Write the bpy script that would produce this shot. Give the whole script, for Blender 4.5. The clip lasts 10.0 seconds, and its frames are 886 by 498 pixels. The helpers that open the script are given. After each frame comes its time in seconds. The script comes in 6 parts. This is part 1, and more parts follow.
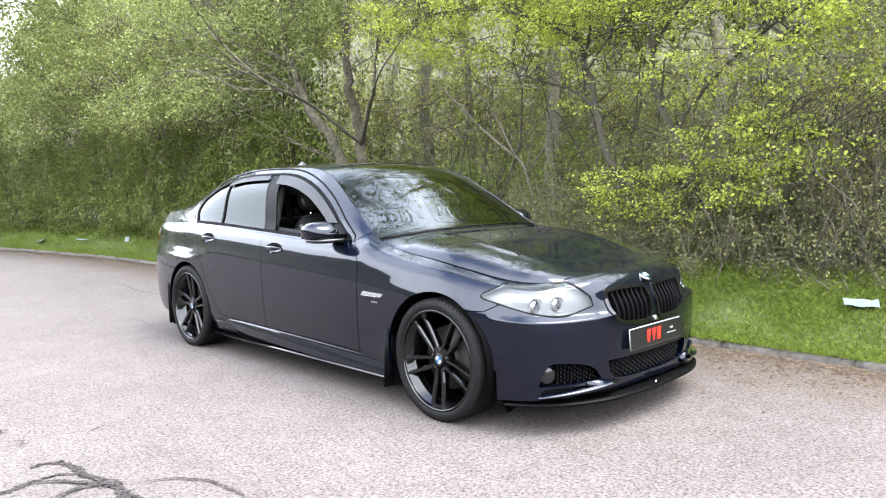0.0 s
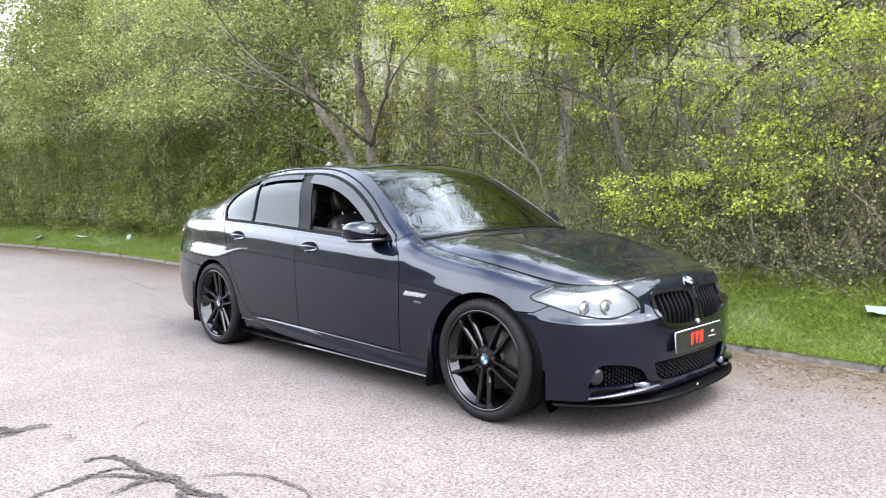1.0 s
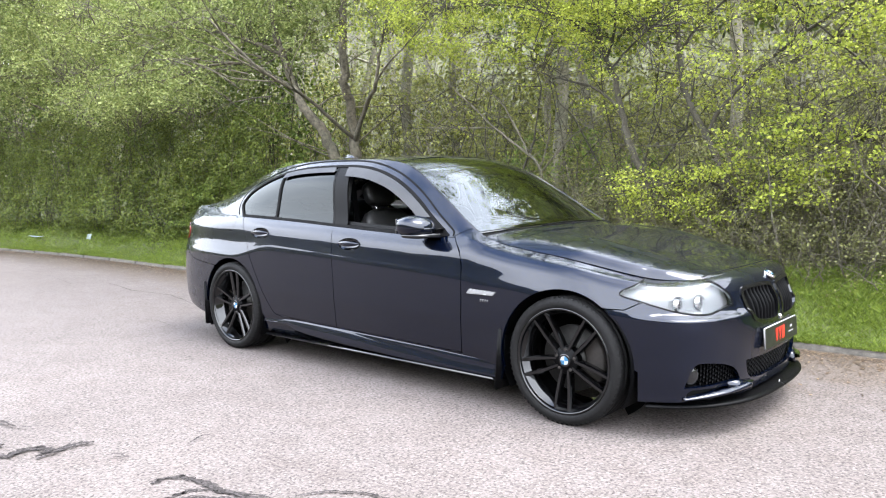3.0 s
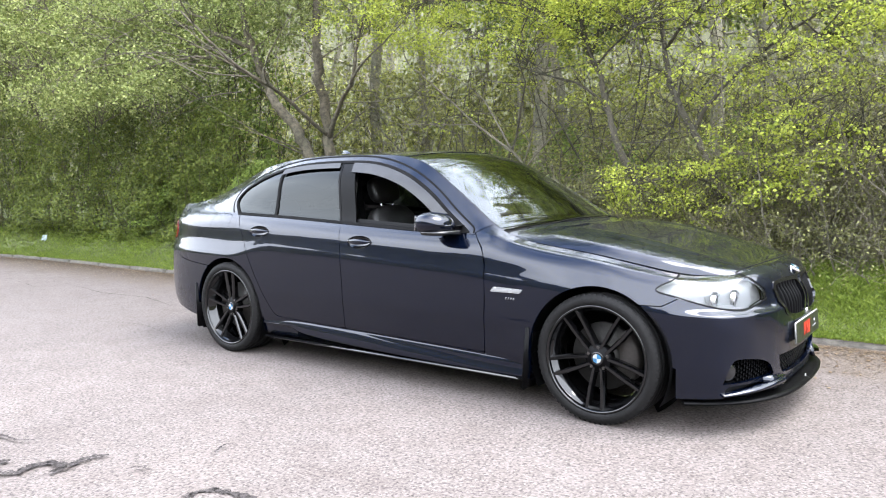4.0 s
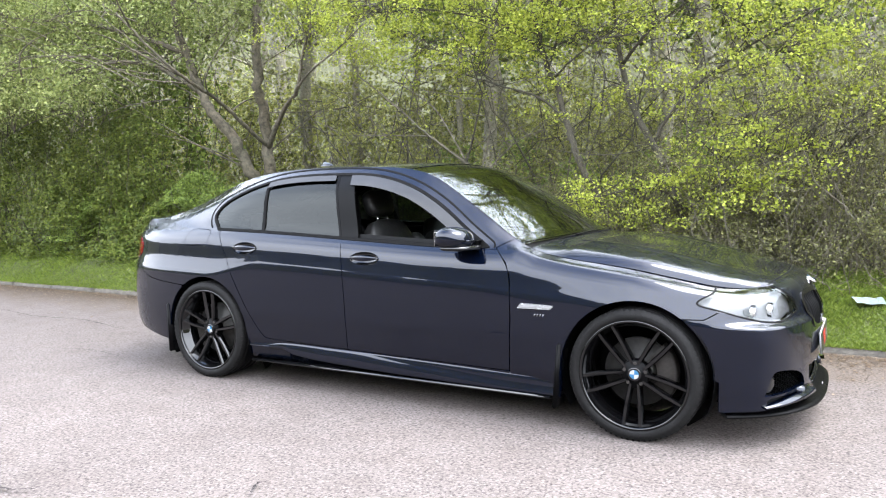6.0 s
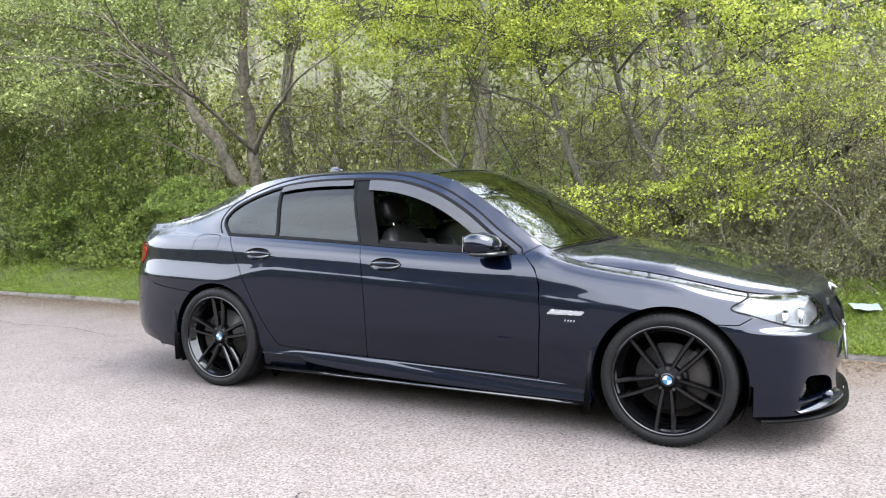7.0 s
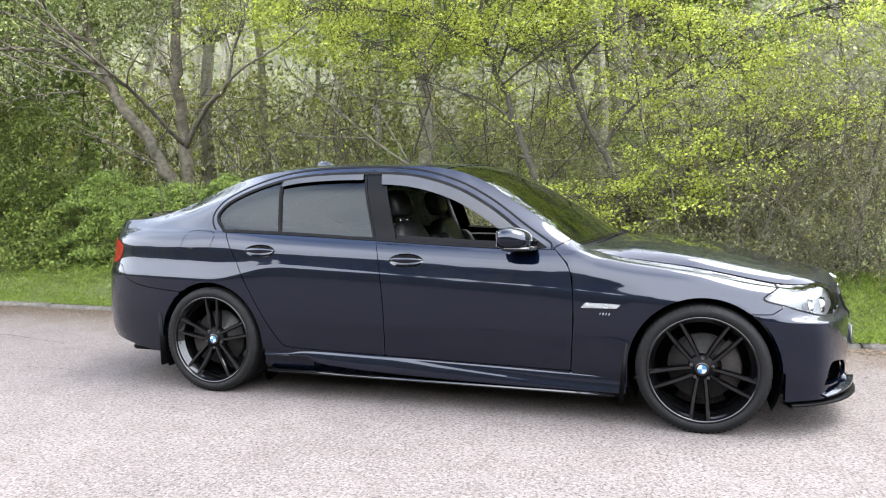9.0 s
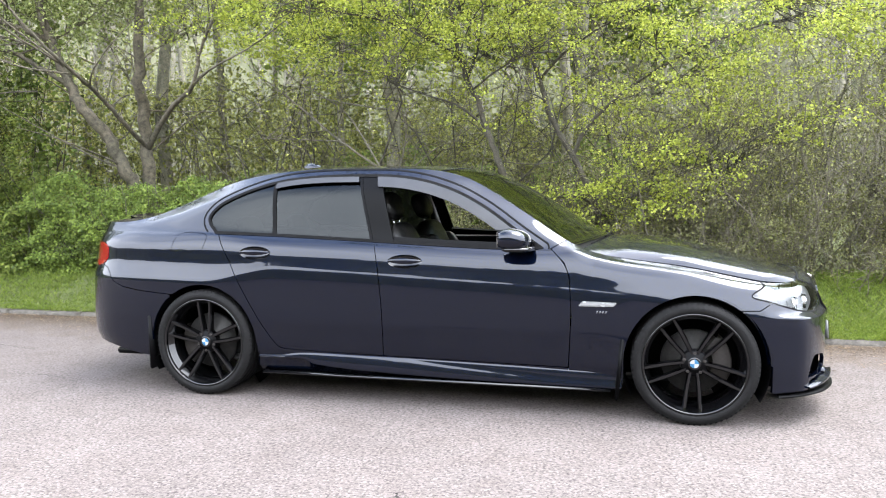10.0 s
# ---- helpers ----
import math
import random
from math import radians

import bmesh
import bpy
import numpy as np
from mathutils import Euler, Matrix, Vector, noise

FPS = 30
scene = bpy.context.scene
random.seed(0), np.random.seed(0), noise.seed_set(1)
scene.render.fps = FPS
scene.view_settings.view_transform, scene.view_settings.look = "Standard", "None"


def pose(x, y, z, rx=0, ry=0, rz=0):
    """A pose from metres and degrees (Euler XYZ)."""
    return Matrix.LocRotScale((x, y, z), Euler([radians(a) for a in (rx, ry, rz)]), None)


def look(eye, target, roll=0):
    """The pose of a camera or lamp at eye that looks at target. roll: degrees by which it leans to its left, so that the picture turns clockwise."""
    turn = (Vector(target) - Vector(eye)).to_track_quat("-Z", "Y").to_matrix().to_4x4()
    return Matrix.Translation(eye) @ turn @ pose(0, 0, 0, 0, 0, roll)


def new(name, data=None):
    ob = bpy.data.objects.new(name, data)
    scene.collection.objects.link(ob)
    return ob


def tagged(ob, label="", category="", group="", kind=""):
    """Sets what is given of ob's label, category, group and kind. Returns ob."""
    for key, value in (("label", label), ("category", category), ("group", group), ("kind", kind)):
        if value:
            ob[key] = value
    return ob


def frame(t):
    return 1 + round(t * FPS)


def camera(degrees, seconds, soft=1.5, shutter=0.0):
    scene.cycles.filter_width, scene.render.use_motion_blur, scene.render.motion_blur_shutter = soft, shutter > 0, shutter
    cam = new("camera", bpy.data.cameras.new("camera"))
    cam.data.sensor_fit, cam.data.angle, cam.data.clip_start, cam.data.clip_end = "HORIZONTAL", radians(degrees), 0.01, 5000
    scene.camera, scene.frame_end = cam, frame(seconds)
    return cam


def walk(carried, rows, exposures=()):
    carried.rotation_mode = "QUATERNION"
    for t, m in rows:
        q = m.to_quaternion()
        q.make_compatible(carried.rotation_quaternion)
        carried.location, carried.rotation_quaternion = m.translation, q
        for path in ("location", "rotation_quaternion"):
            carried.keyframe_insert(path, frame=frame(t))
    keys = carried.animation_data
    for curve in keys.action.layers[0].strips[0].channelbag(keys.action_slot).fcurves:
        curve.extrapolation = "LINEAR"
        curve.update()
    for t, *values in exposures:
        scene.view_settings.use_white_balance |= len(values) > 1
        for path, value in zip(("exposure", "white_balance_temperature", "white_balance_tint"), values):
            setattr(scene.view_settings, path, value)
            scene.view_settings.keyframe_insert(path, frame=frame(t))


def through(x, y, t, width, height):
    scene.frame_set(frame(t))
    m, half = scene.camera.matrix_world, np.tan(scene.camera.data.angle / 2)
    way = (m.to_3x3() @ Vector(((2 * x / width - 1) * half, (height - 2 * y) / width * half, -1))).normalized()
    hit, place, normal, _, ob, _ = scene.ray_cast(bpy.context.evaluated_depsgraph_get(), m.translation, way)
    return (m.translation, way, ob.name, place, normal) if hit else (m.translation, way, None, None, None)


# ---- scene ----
cam = camera(61.3, 10.0, soft=1.1)
PATH = [
    (0, (4.403, -3.596, 1.288), (2.958, -2.224, 1.113), -1.5),
    (0.5, (4.317, -3.675, 1.287), (2.881, -2.294, 1.118), -0.9),
    (1, (4.203, -3.86, 1.284), (2.781, -2.463, 1.117), -0.5),
    (1.5, (4.066, -3.95, 1.271), (2.667, -2.53, 1.102), -0.4),
    (2, (3.857, -4.019, 1.271), (2.486, -2.573, 1.102), -0.4),
    (2.5, (3.661, -4.151, 1.259), (2.322, -2.676, 1.086), -0.4),
    (2.7, (3.611, -4.153, 1.258), (2.281, -2.669, 1.085), -0.5),
    (4, (3.134, -4.321, 1.242), (1.926, -2.737, 1.063), -0.8),
    (4.5, (2.959, -4.454, 1.251), (1.809, -2.827, 1.075), -0.8),
    (5, (2.804, -4.47, 1.257), (1.713, -2.803, 1.085), -0.9),
    (5.5, (2.649, -4.494, 1.27), (1.613, -2.791, 1.105), -1.0),
    (7, (2.167, -4.684, 1.255), (1.261, -2.906, 1.121), -0.6),
    (7.5, (1.988, -4.759, 1.256), (1.136, -2.954, 1.127), -0.6),
    (8, (1.799, -4.895, 1.266), (1.006, -3.063, 1.137), -0.6),
    (8.5, (1.629, -4.941, 1.241), (0.912, -3.079, 1.106), -0.5),
    (9, (1.421, -4.93, 1.236), (0.791, -3.037, 1.097), -0.4),
    (9.5, (1.297, -4.984, 1.222), (0.747, -3.066, 1.087), -0.3),
    (10, (1.144, -5.097, 1.228), (0.656, -3.162, 1.098), -0.3),
]
walk(cam, [(t, look(eye, target, roll)) for t, eye, target, roll in PATH])

# ---- light: bright broken cloud, white towards the horizon, with blue gaps overhead ----
SUN_ELEVATION, SUN_AZIMUTH = 64.0, 65.0
world = bpy.data.worlds.new("sky")
scene.world = world
world.use_nodes = True
sky_nodes, links = world.node_tree.nodes, world.node_tree.links
sky = sky_nodes.new("ShaderNodeTexSky")
sky.sky_type, sky.sun_disc = "NISHITA", False
sky.sun_elevation, sky.sun_rotation = radians(SUN_ELEVATION), radians(SUN_AZIMUTH)
sky.air_density, sky.dust_density, sky.ozone_density = 1.0, 2.0, 1.0
background = sky_nodes["Background"]
background.inputs["Strength"].default_value = 0.15
aim = sky_nodes.new("ShaderNodeTexCoord")
height = sky_nodes.new("ShaderNodeSeparateXYZ")
links.new(aim.outputs["Generated"], height.inputs[0])
puffs = sky_nodes.new("ShaderNodeTexNoise")
puffs.inputs["Scale"].default_value, puffs.inputs["Detail"].default_value, puffs.inputs["Roughness"].default_value = 2.6, 5.0, 0.55
links.new(aim.outputs["Generated"], puffs.inputs["Vector"])
# low down the clouds overlap and close; overhead one sees between them
cover = sky_nodes.new("ShaderNodeMapRange")
for key, value in (("From Min", 0.72), ("From Max", 0.95), ("To Min", 1.0), ("To Max", 0.5)):
    cover.inputs[key].default_value = value
links.new(height.outputs["Z"], cover.inputs["Value"])
ragged = sky_nodes.new("ShaderNodeMapRange")
for key, value in (("From Min", 0.3), ("From Max", 0.7), ("To Min", -0.3), ("To Max", 0.3)):
    ragged.inputs[key].default_value = value
links.new(puffs.outputs["Fac"], ragged.inputs["Value"])
lean = []
for kind in ("MULTIPLY", "MULTIPLY", "MULTIPLY"):
    step = sky_nodes.new("ShaderNodeMath")
    step.operation = kind
    links.new(lean[-1].outputs[0] if lean else height.outputs["X"], step.inputs[0])
    if len(lean) < 2:
        links.new(height.outputs["Z"], step.inputs[1])
    else:
        step.inputs[1].default_value = 1.7
    lean.append(step)
sunward = sky_nodes.new("ShaderNodeMath")
links.new(cover.outputs[0], sunward.inputs[0])
links.new(lean[-1].outputs[0], sunward.inputs[1])
closed = sky_nodes.new("ShaderNodeMath")
closed.operation, closed.use_clamp = "ADD", True
links.new(sunward.outputs[0], closed.inputs[0])
links.new(ragged.outputs[0], closed.inputs[1])
haze = sky_nodes.new("ShaderNodeMapRange")
for key, value in (("From Min", 0.0), ("From Max", 0.45), ("To Min", 0.62), ("To Max", 1.0)):
    haze.inputs[key].default_value = value
links.new(height.outputs["Z"], haze.inputs["Value"])
white = sky_nodes.new("ShaderNodeVectorMath")
white.operation = "SCALE"
white.inputs[0].default_value = (8.45, 8.95, 9.95)
links.new(haze.outputs[0], white.inputs["Scale"])
cloudy = sky_nodes.new("ShaderNodeMix")
cloudy.data_type = "RGBA"
links.new(white.outputs[0], cloudy.inputs["B"])
links.new(closed.outputs[0], cloudy.inputs["Factor"])
links.new(sky.outputs[0], cloudy.inputs["A"])
links.new(cloudy.outputs["Result"], background.inputs["Color"])
sun_data = bpy.data.lights.new("sun", "SUN")
sun_data.energy, sun_data.angle, sun_data.color = 1.0, radians(36), (1.0, 0.975, 0.94)
sun = new("sun", sun_data)
sun.matrix_world = pose(0, 0, 12, 90 - SUN_ELEVATION, 0, 180 - SUN_AZIMUTH)
scene.view_settings.exposure = 3.14


# ---- materials ----
def material(name):
    m = bpy.data.materials.new(name)
    m.use_nodes = True
    return m, m.node_tree, m.node_tree.nodes["Principled BSDF"]


def node(tree, kind, **values):
    n = tree.nodes.new(kind)
    for key, value in values.items():
        n.inputs[key.replace("_", " ")].default_value = value
    return n


def ramp(tree, source, stops):
    n = tree.nodes.new("ShaderNodeValToRGB")
    while len(n.color_ramp.elements) < len(stops):
        n.color_ramp.elements.new(0.5)
    for e, (at, colour) in zip(n.color_ramp.elements, stops):
        e.position = at
        e.color = (*colour, 1) if len(colour) == 3 else colour
    tree.links.new(source, n.inputs["Fac"])
    return n.outputs["Color"]


def mixed(tree, kind, fac, a, b):
    n = tree.nodes.new("ShaderNodeMix")
    n.data_type, n.blend_type = "RGBA", kind
    for socket, value in (("Factor", fac), ("A", a), ("B", b)):
        if isinstance(value, (int, float)):
            n.inputs[socket].default_value = value
        elif isinstance(value, tuple):
            n.inputs[socket].default_value = (*value, 1)
        else:
            tree.links.new(value, n.inputs[socket])
    return n.outputs["Result"]


def place(tree):
    return tree.nodes.new("ShaderNodeTexCoord").outputs["Object"]


def noise_of(tree, scale, detail=4.0, rough=0.55, vector=None):
    n = node(tree, "ShaderNodeTexNoise", Scale=scale, Detail=detail, Roughness=rough)
    tree.links.new(vector or place(tree), n.inputs["Vector"])
    return n.outputs["Fac"]


def bump(tree, bsdf, height, strength, distance):
    n = node(tree, "ShaderNodeBump", Strength=strength, Distance=distance)
    tree.links.new(height, n.inputs["Height"])
    tree.links.new(n.outputs[0], bsdf.inputs["Normal"])


def simple(name, colour, rough, metal=0.0, coat=0.0, grain=0.0, scale=60.0, vary=0.25, spec=0.5):
    """A plain surface with a little unevenness in tone and gloss."""
    m, tree, bsdf = material(name)
    fac = noise_of(tree, scale, 5.0)
    low = tuple(c * (1 - vary) for c in colour)
    high = tuple(min(1, c * (1 + vary)) for c in colour)
    tree.links.new(ramp(tree, fac, ((0.3, low), (0.7, high))), bsdf.inputs["Base Color"])
    tree.links.new(ramp(tree, noise_of(tree, scale * 0.3), ((0.3, (rough * 0.85,) * 3), (0.7, (min(1, rough * 1.15),) * 3))), bsdf.inputs["Roughness"])
    bsdf.inputs["Metallic"].default_value = metal
    bsdf.inputs["Coat Weight"].default_value = coat
    bsdf.inputs["Specular IOR Level"].default_value = spec
    if grain:
        bump(tree, bsdf, fac, grain, 0.004)
    return m


def paint_material():
    m, tree, bsdf = material("dark_blue_metallic_paint")
    where = place(tree)
    flake = node(tree, "ShaderNodeTexVoronoi", Scale=900.0)
    tree.links.new(where, flake.inputs["Vector"])
    tree.links.new(ramp(tree, flake.outputs["Color"], ((0.2, (0.0004, 0.0013, 0.0050)), (0.9, (0.0011, 0.0032, 0.0118)))), bsdf.inputs["Base Color"])
    dust = noise_of(tree, 9.0, 6.0, 0.6, where)
    tree.links.new(ramp(tree, dust, ((0.35, (0.30,) * 3), (0.75, (0.42,) * 3))), bsdf.inputs["Roughness"])
    bsdf.inputs["Metallic"].default_value = 0.6
    bsdf.inputs["Specular IOR Level"].default_value = 0.0
    bsdf.inputs["Coat Weight"].default_value = 1.0
    bsdf.inputs["Coat Roughness"].default_value = 0.04
    bsdf.inputs["Coat IOR"].default_value = 1.42
    return m


def glass_material(name, tint, fresnel=1.5):
    """A thin pane: tinted see-through with a mirror coat by Fresnel."""
    m, tree, bsdf = material(name)
    clear = node(tree, "ShaderNodeBsdfTransparent", Color=(*tint, 1))
    gloss = node(tree, "ShaderNodeBsdfGlossy", Color=(.95, 1, 1, 1), Roughness=0.01)
    fres = node(tree, "ShaderNodeFresnel", IOR=fresnel)
    mix = tree.nodes.new("ShaderNodeMixShader")
    tree.links.new(fres.outputs[0], mix.inputs[0])
    tree.links.new(clear.outputs[0], mix.inputs[1])
    tree.links.new(gloss.outputs[0], mix.inputs[2])
    tree.links.new(mix.outputs[0], tree.nodes["Material Output"].inputs["Surface"])
    return m


PAINT = paint_material()
GLOSS_BLACK = simple("gloss_black_trim", (0.003, 0.003, 0.0035), 0.3, coat=1.0, spec=0.0)
SATIN_BLACK = simple("satin_black_plastic", (0.0016, 0.0016, 0.0018), 0.40, grain=0.1, scale=300, spec=0.06)
RUBBER = simple("tyre_rubber", (0.0048, 0.0046, 0.0046), 0.7, grain=0.3, scale=160, spec=0.15)
RIM_BLACK = simple("gloss_black_alloy", (0.0016, 0.0016, 0.0018), 0.3, coat=0.9, spec=0.0)
CAST = simple("cast_brown_grey_iron", (0.02, 0.0165, 0.0145), 0.65, metal=0.4, grain=0.3)
CHROME = simple("chrome", (0.75, 0.76, 0.78), 0.12, metal=1.0, vary=0.05)
WHITE_LENS = simple("white_lens", (0.16, 0.16, 0.163), 0.2, coat=0.5, vary=0.08)
RED_LENS = simple("red_lens", (0.16, 0.004, 0.0055), 0.12, coat=1.0)
BLUE_ENAMEL = simple("blue_enamel", (0.014, 0.09, 0.18), 0.2, coat=0.8)
WHITE_ENAMEL = simple("white_enamel", (0.26, 0.26, 0.26), 0.25, coat=0.8, vary=0.05)
LEATHER = simple("black_leather", (0.012, 0.0115, 0.0115), 0.5, grain=0.25, scale=140)
DASH = simple("soft_dark_plastic", (0.02, 0.02, 0.02), 0.6, grain=0.2, scale=200)
PLATE_GREY = simple("dark_grey_plate", (0.0055, 0.0055, 0.006), 0.35, coat=0.1, vary=0.1)
RED_PRINT = simple("red_print", (0.26, 0.016, 0.010), 0.35, vary=0.08)
WHITE_PRINT = simple("white_print", (0.22, 0.22, 0.22), 0.4, vary=0.05)
SEAL = simple("black_rubber_seal", (0.0022, 0.0022, 0.0024), 0.75, spec=0.08)
SCREEN_GLASS = glass_material("windscreen_glass", (0.14, 0.17, 0.16), 1.6)
TINT_GLASS = glass_material("tinted_glass", (0.04, 0.047, 0.053), 1.30)
CLEAR_LENS = glass_material("clear_lens", (0.93, 0.94, 0.95), 1.4)


# ---- mesh helpers ----
def mesh_of(name, verts, faces, smooth=True):
    me = bpy.data.meshes.new(name)
    me.from_pydata(np.asarray(verts, float).reshape(-1, 3).tolist() if len(verts) and not isinstance(verts[0], Vector) else verts, [], faces)
    me.update()
    if smooth:
        me.polygons.foreach_set("use_smooth", [True] * len(me.polygons))
    return me


def part(name, me, mat, parent=None, label=""):
    """Links a mesh as one object under a thing or a part."""
    if isinstance(me, bmesh.types.BMesh):
        bm, me = me, bpy.data.meshes.new(name)
        bm.to_mesh(me)
        bm.free()
    if mat and not me.materials:
        me.materials.append(mat)
    ob = new(name, me)
    ob.parent = parent
    return tagged(ob, label) if label else ob


def soften(bm, width, segments=2):
    bmesh.ops.bevel(bm, geom=bm.edges[:], offset=width, segments=segments, affect="EDGES", clamp_overlap=True)
    for f in bm.faces:
        f.smooth = True
    return bm


def block(x0, x1, y0, y1, z0, z1, round_by=0.0, segments=2, m=None):
    bm = bmesh.new()
    bmesh.ops.create_cube(bm, size=1.0)
    for v in bm.verts:
        v.co = Vector((x0 + (v.co.x + .5) * (x1 - x0), y0 + (v.co.y + .5) * (y1 - y0), z0 + (v.co.z + .5) * (z1 - z0)))
    if round_by:
        soften(bm, round_by, segments)
    if m is not None:
        bm.transform(m)
    return bm


def lathe(profile, count, axis="y"):
    """Turns a profile of (radius, along) round the y axis."""
    verts, faces, n = [], [], len(profile)
    for i in range(count):
        a = 2 * math.pi * i / count
        verts += [(r * math.cos(a), w, r * math.sin(a)) for r, w in profile]
    for i in range(count):
        j = (i + 1) % count
        faces += [(i * n + k, j * n + k, j * n + k + 1, i * n + k + 1) for k in range(n - 1)]
    return verts, faces


def tube(points, radius, sides=8, taper=None):
    """A round bar along a list of points."""
    pts = [Vector(p) for p in points]
    verts, faces = [], []
    up = Vector((0.3, 0.2, 1)).normalized()
    for i, p in enumerate(pts):
        way = (pts[min(i + 1, len(pts) - 1)] - pts[max(i - 1, 0)]).normalized()
        a = way.cross(up)
        a = a.normalized() if a.length > 1e-4 else Vector((1, 0, 0))
        b = way.cross(a)
        r = radius if taper is None else radius + (taper - radius) * i / (len(pts) - 1)
        verts += [p + r * (math.cos(2 * math.pi * k / sides) * a + math.sin(2 * math.pi * k / sides) * b) for k in range(sides)]
    for i in range(len(pts) - 1):
        for k in range(sides):
            l = (k + 1) % sides
            faces.append((i * sides + k, i * sides + l, (i + 1) * sides + l, (i + 1) * sides + k))
    faces += [tuple(range(sides))[::-1], tuple((len(pts) - 1) * sides + k for k in range(sides))]
    return verts, faces


def joined(*pieces):
    """Several (verts, faces) as one."""
    verts, faces = [], []
    for v, f in pieces:
        k = len(verts)
        verts += list(v)
        faces += [tuple(i + k for i in g) for g in f]
    return verts, faces


def cubic(*pairs):
    """A natural cubic spline through (t, value) pairs."""
    t = np.array([p[0] for p in pairs], float)
    y = np.array([p[1] for p in pairs], float)
    n, h = len(t), np.diff(t)
    a, b = np.eye(n), np.zeros(n)
    for i in range(1, n - 1):
        a[i, i - 1:i + 2] = h[i - 1], 2 * (h[i - 1] + h[i]), h[i]
        b[i] = 6 * ((y[i + 1] - y[i]) / h[i] - (y[i] - y[i - 1]) / h[i - 1])
    k = np.linalg.solve(a, b)

    def f(x):
        x = np.asarray(x, float)
        i = np.clip(np.searchsorted(t, x) - 1, 0, n - 2)
        d, e = t[i + 1] - x, x - t[i]
        return (k[i] * d ** 3 + k[i + 1] * e ** 3) / (6 * h[i]) + (y[i] / h[i] - k[i] * h[i] / 6) * d + (y[i + 1] / h[i] - k[i + 1] * h[i] / 6) * e
    return f


def easy(*pairs):
    """A cubic through (t, value) pairs that never overshoots."""
    t = np.array([p[0] for p in pairs], float)
    y = np.array([p[1] for p in pairs], float)
    h, d = np.diff(t), np.diff(y) / np.diff(t)
    m = np.zeros(len(t))
    for i in range(1, len(t) - 1):
        if d[i - 1] * d[i] > 0:
            w1, w2 = 2 * h[i] + h[i - 1], h[i] + 2 * h[i - 1]
            m[i] = (w1 + w2) / (w1 / d[i - 1] + w2 / d[i])
    m[0], m[-1] = d[0], d[-1]

    def f(x):
        x = np.clip(np.asarray(x, float), t[0], t[-1])
        i = np.clip(np.searchsorted(t, x) - 1, 0, len(t) - 2)
        u = (x - t[i]) / h[i]
        return ((1 + 2 * u) * (1 - u) ** 2 * y[i] + u * (1 - u) ** 2 * h[i] * m[i] + u * u * (3 - 2 * u) * y[i + 1] + u * u * (u - 1) * h[i] * m[i + 1])
    return f


def rounded(points, times=2):
    """A closed outline with its corners cut round; a corner given twice stays sharper."""
    p = [np.array(q, float) for q in points]
    for _ in range(times):
        q = []
        for a, b in zip(p, p[1:] + p[:1]):
            q += [a * .75 + b * .25, a * .25 + b * .75]
        p = q
    return np.array(p)


def inside(outline):
    """How far a point lies inside a closed outline (minus: outside)."""
    a = np.asarray(outline, float)
    b = np.roll(a, -1, axis=0)

    def f(u, w):
        u, w = np.asarray(u, float), np.asarray(w, float)
        best, odd = np.full(u.shape, 1e9), np.zeros(u.shape, bool)
        for (ax, ay), (bx, by) in zip(a, b):
            dx, dy = bx - ax, by - ay
            k = np.clip(((u - ax) * dx + (w - ay) * dy) / (dx * dx + dy * dy + 1e-15), 0, 1)
            best = np.minimum(best, (u - ax - k * dx) ** 2 + (w - ay - k * dy) ** 2)
            cross = (ay > w) != (by > w)
            odd ^= cross & (u < dx * (w - ay) / (dy if abs(dy) > 1e-12 else 1e-12) + ax)
        return np.sqrt(best) * np.where(odd, 1, -1)
    return f


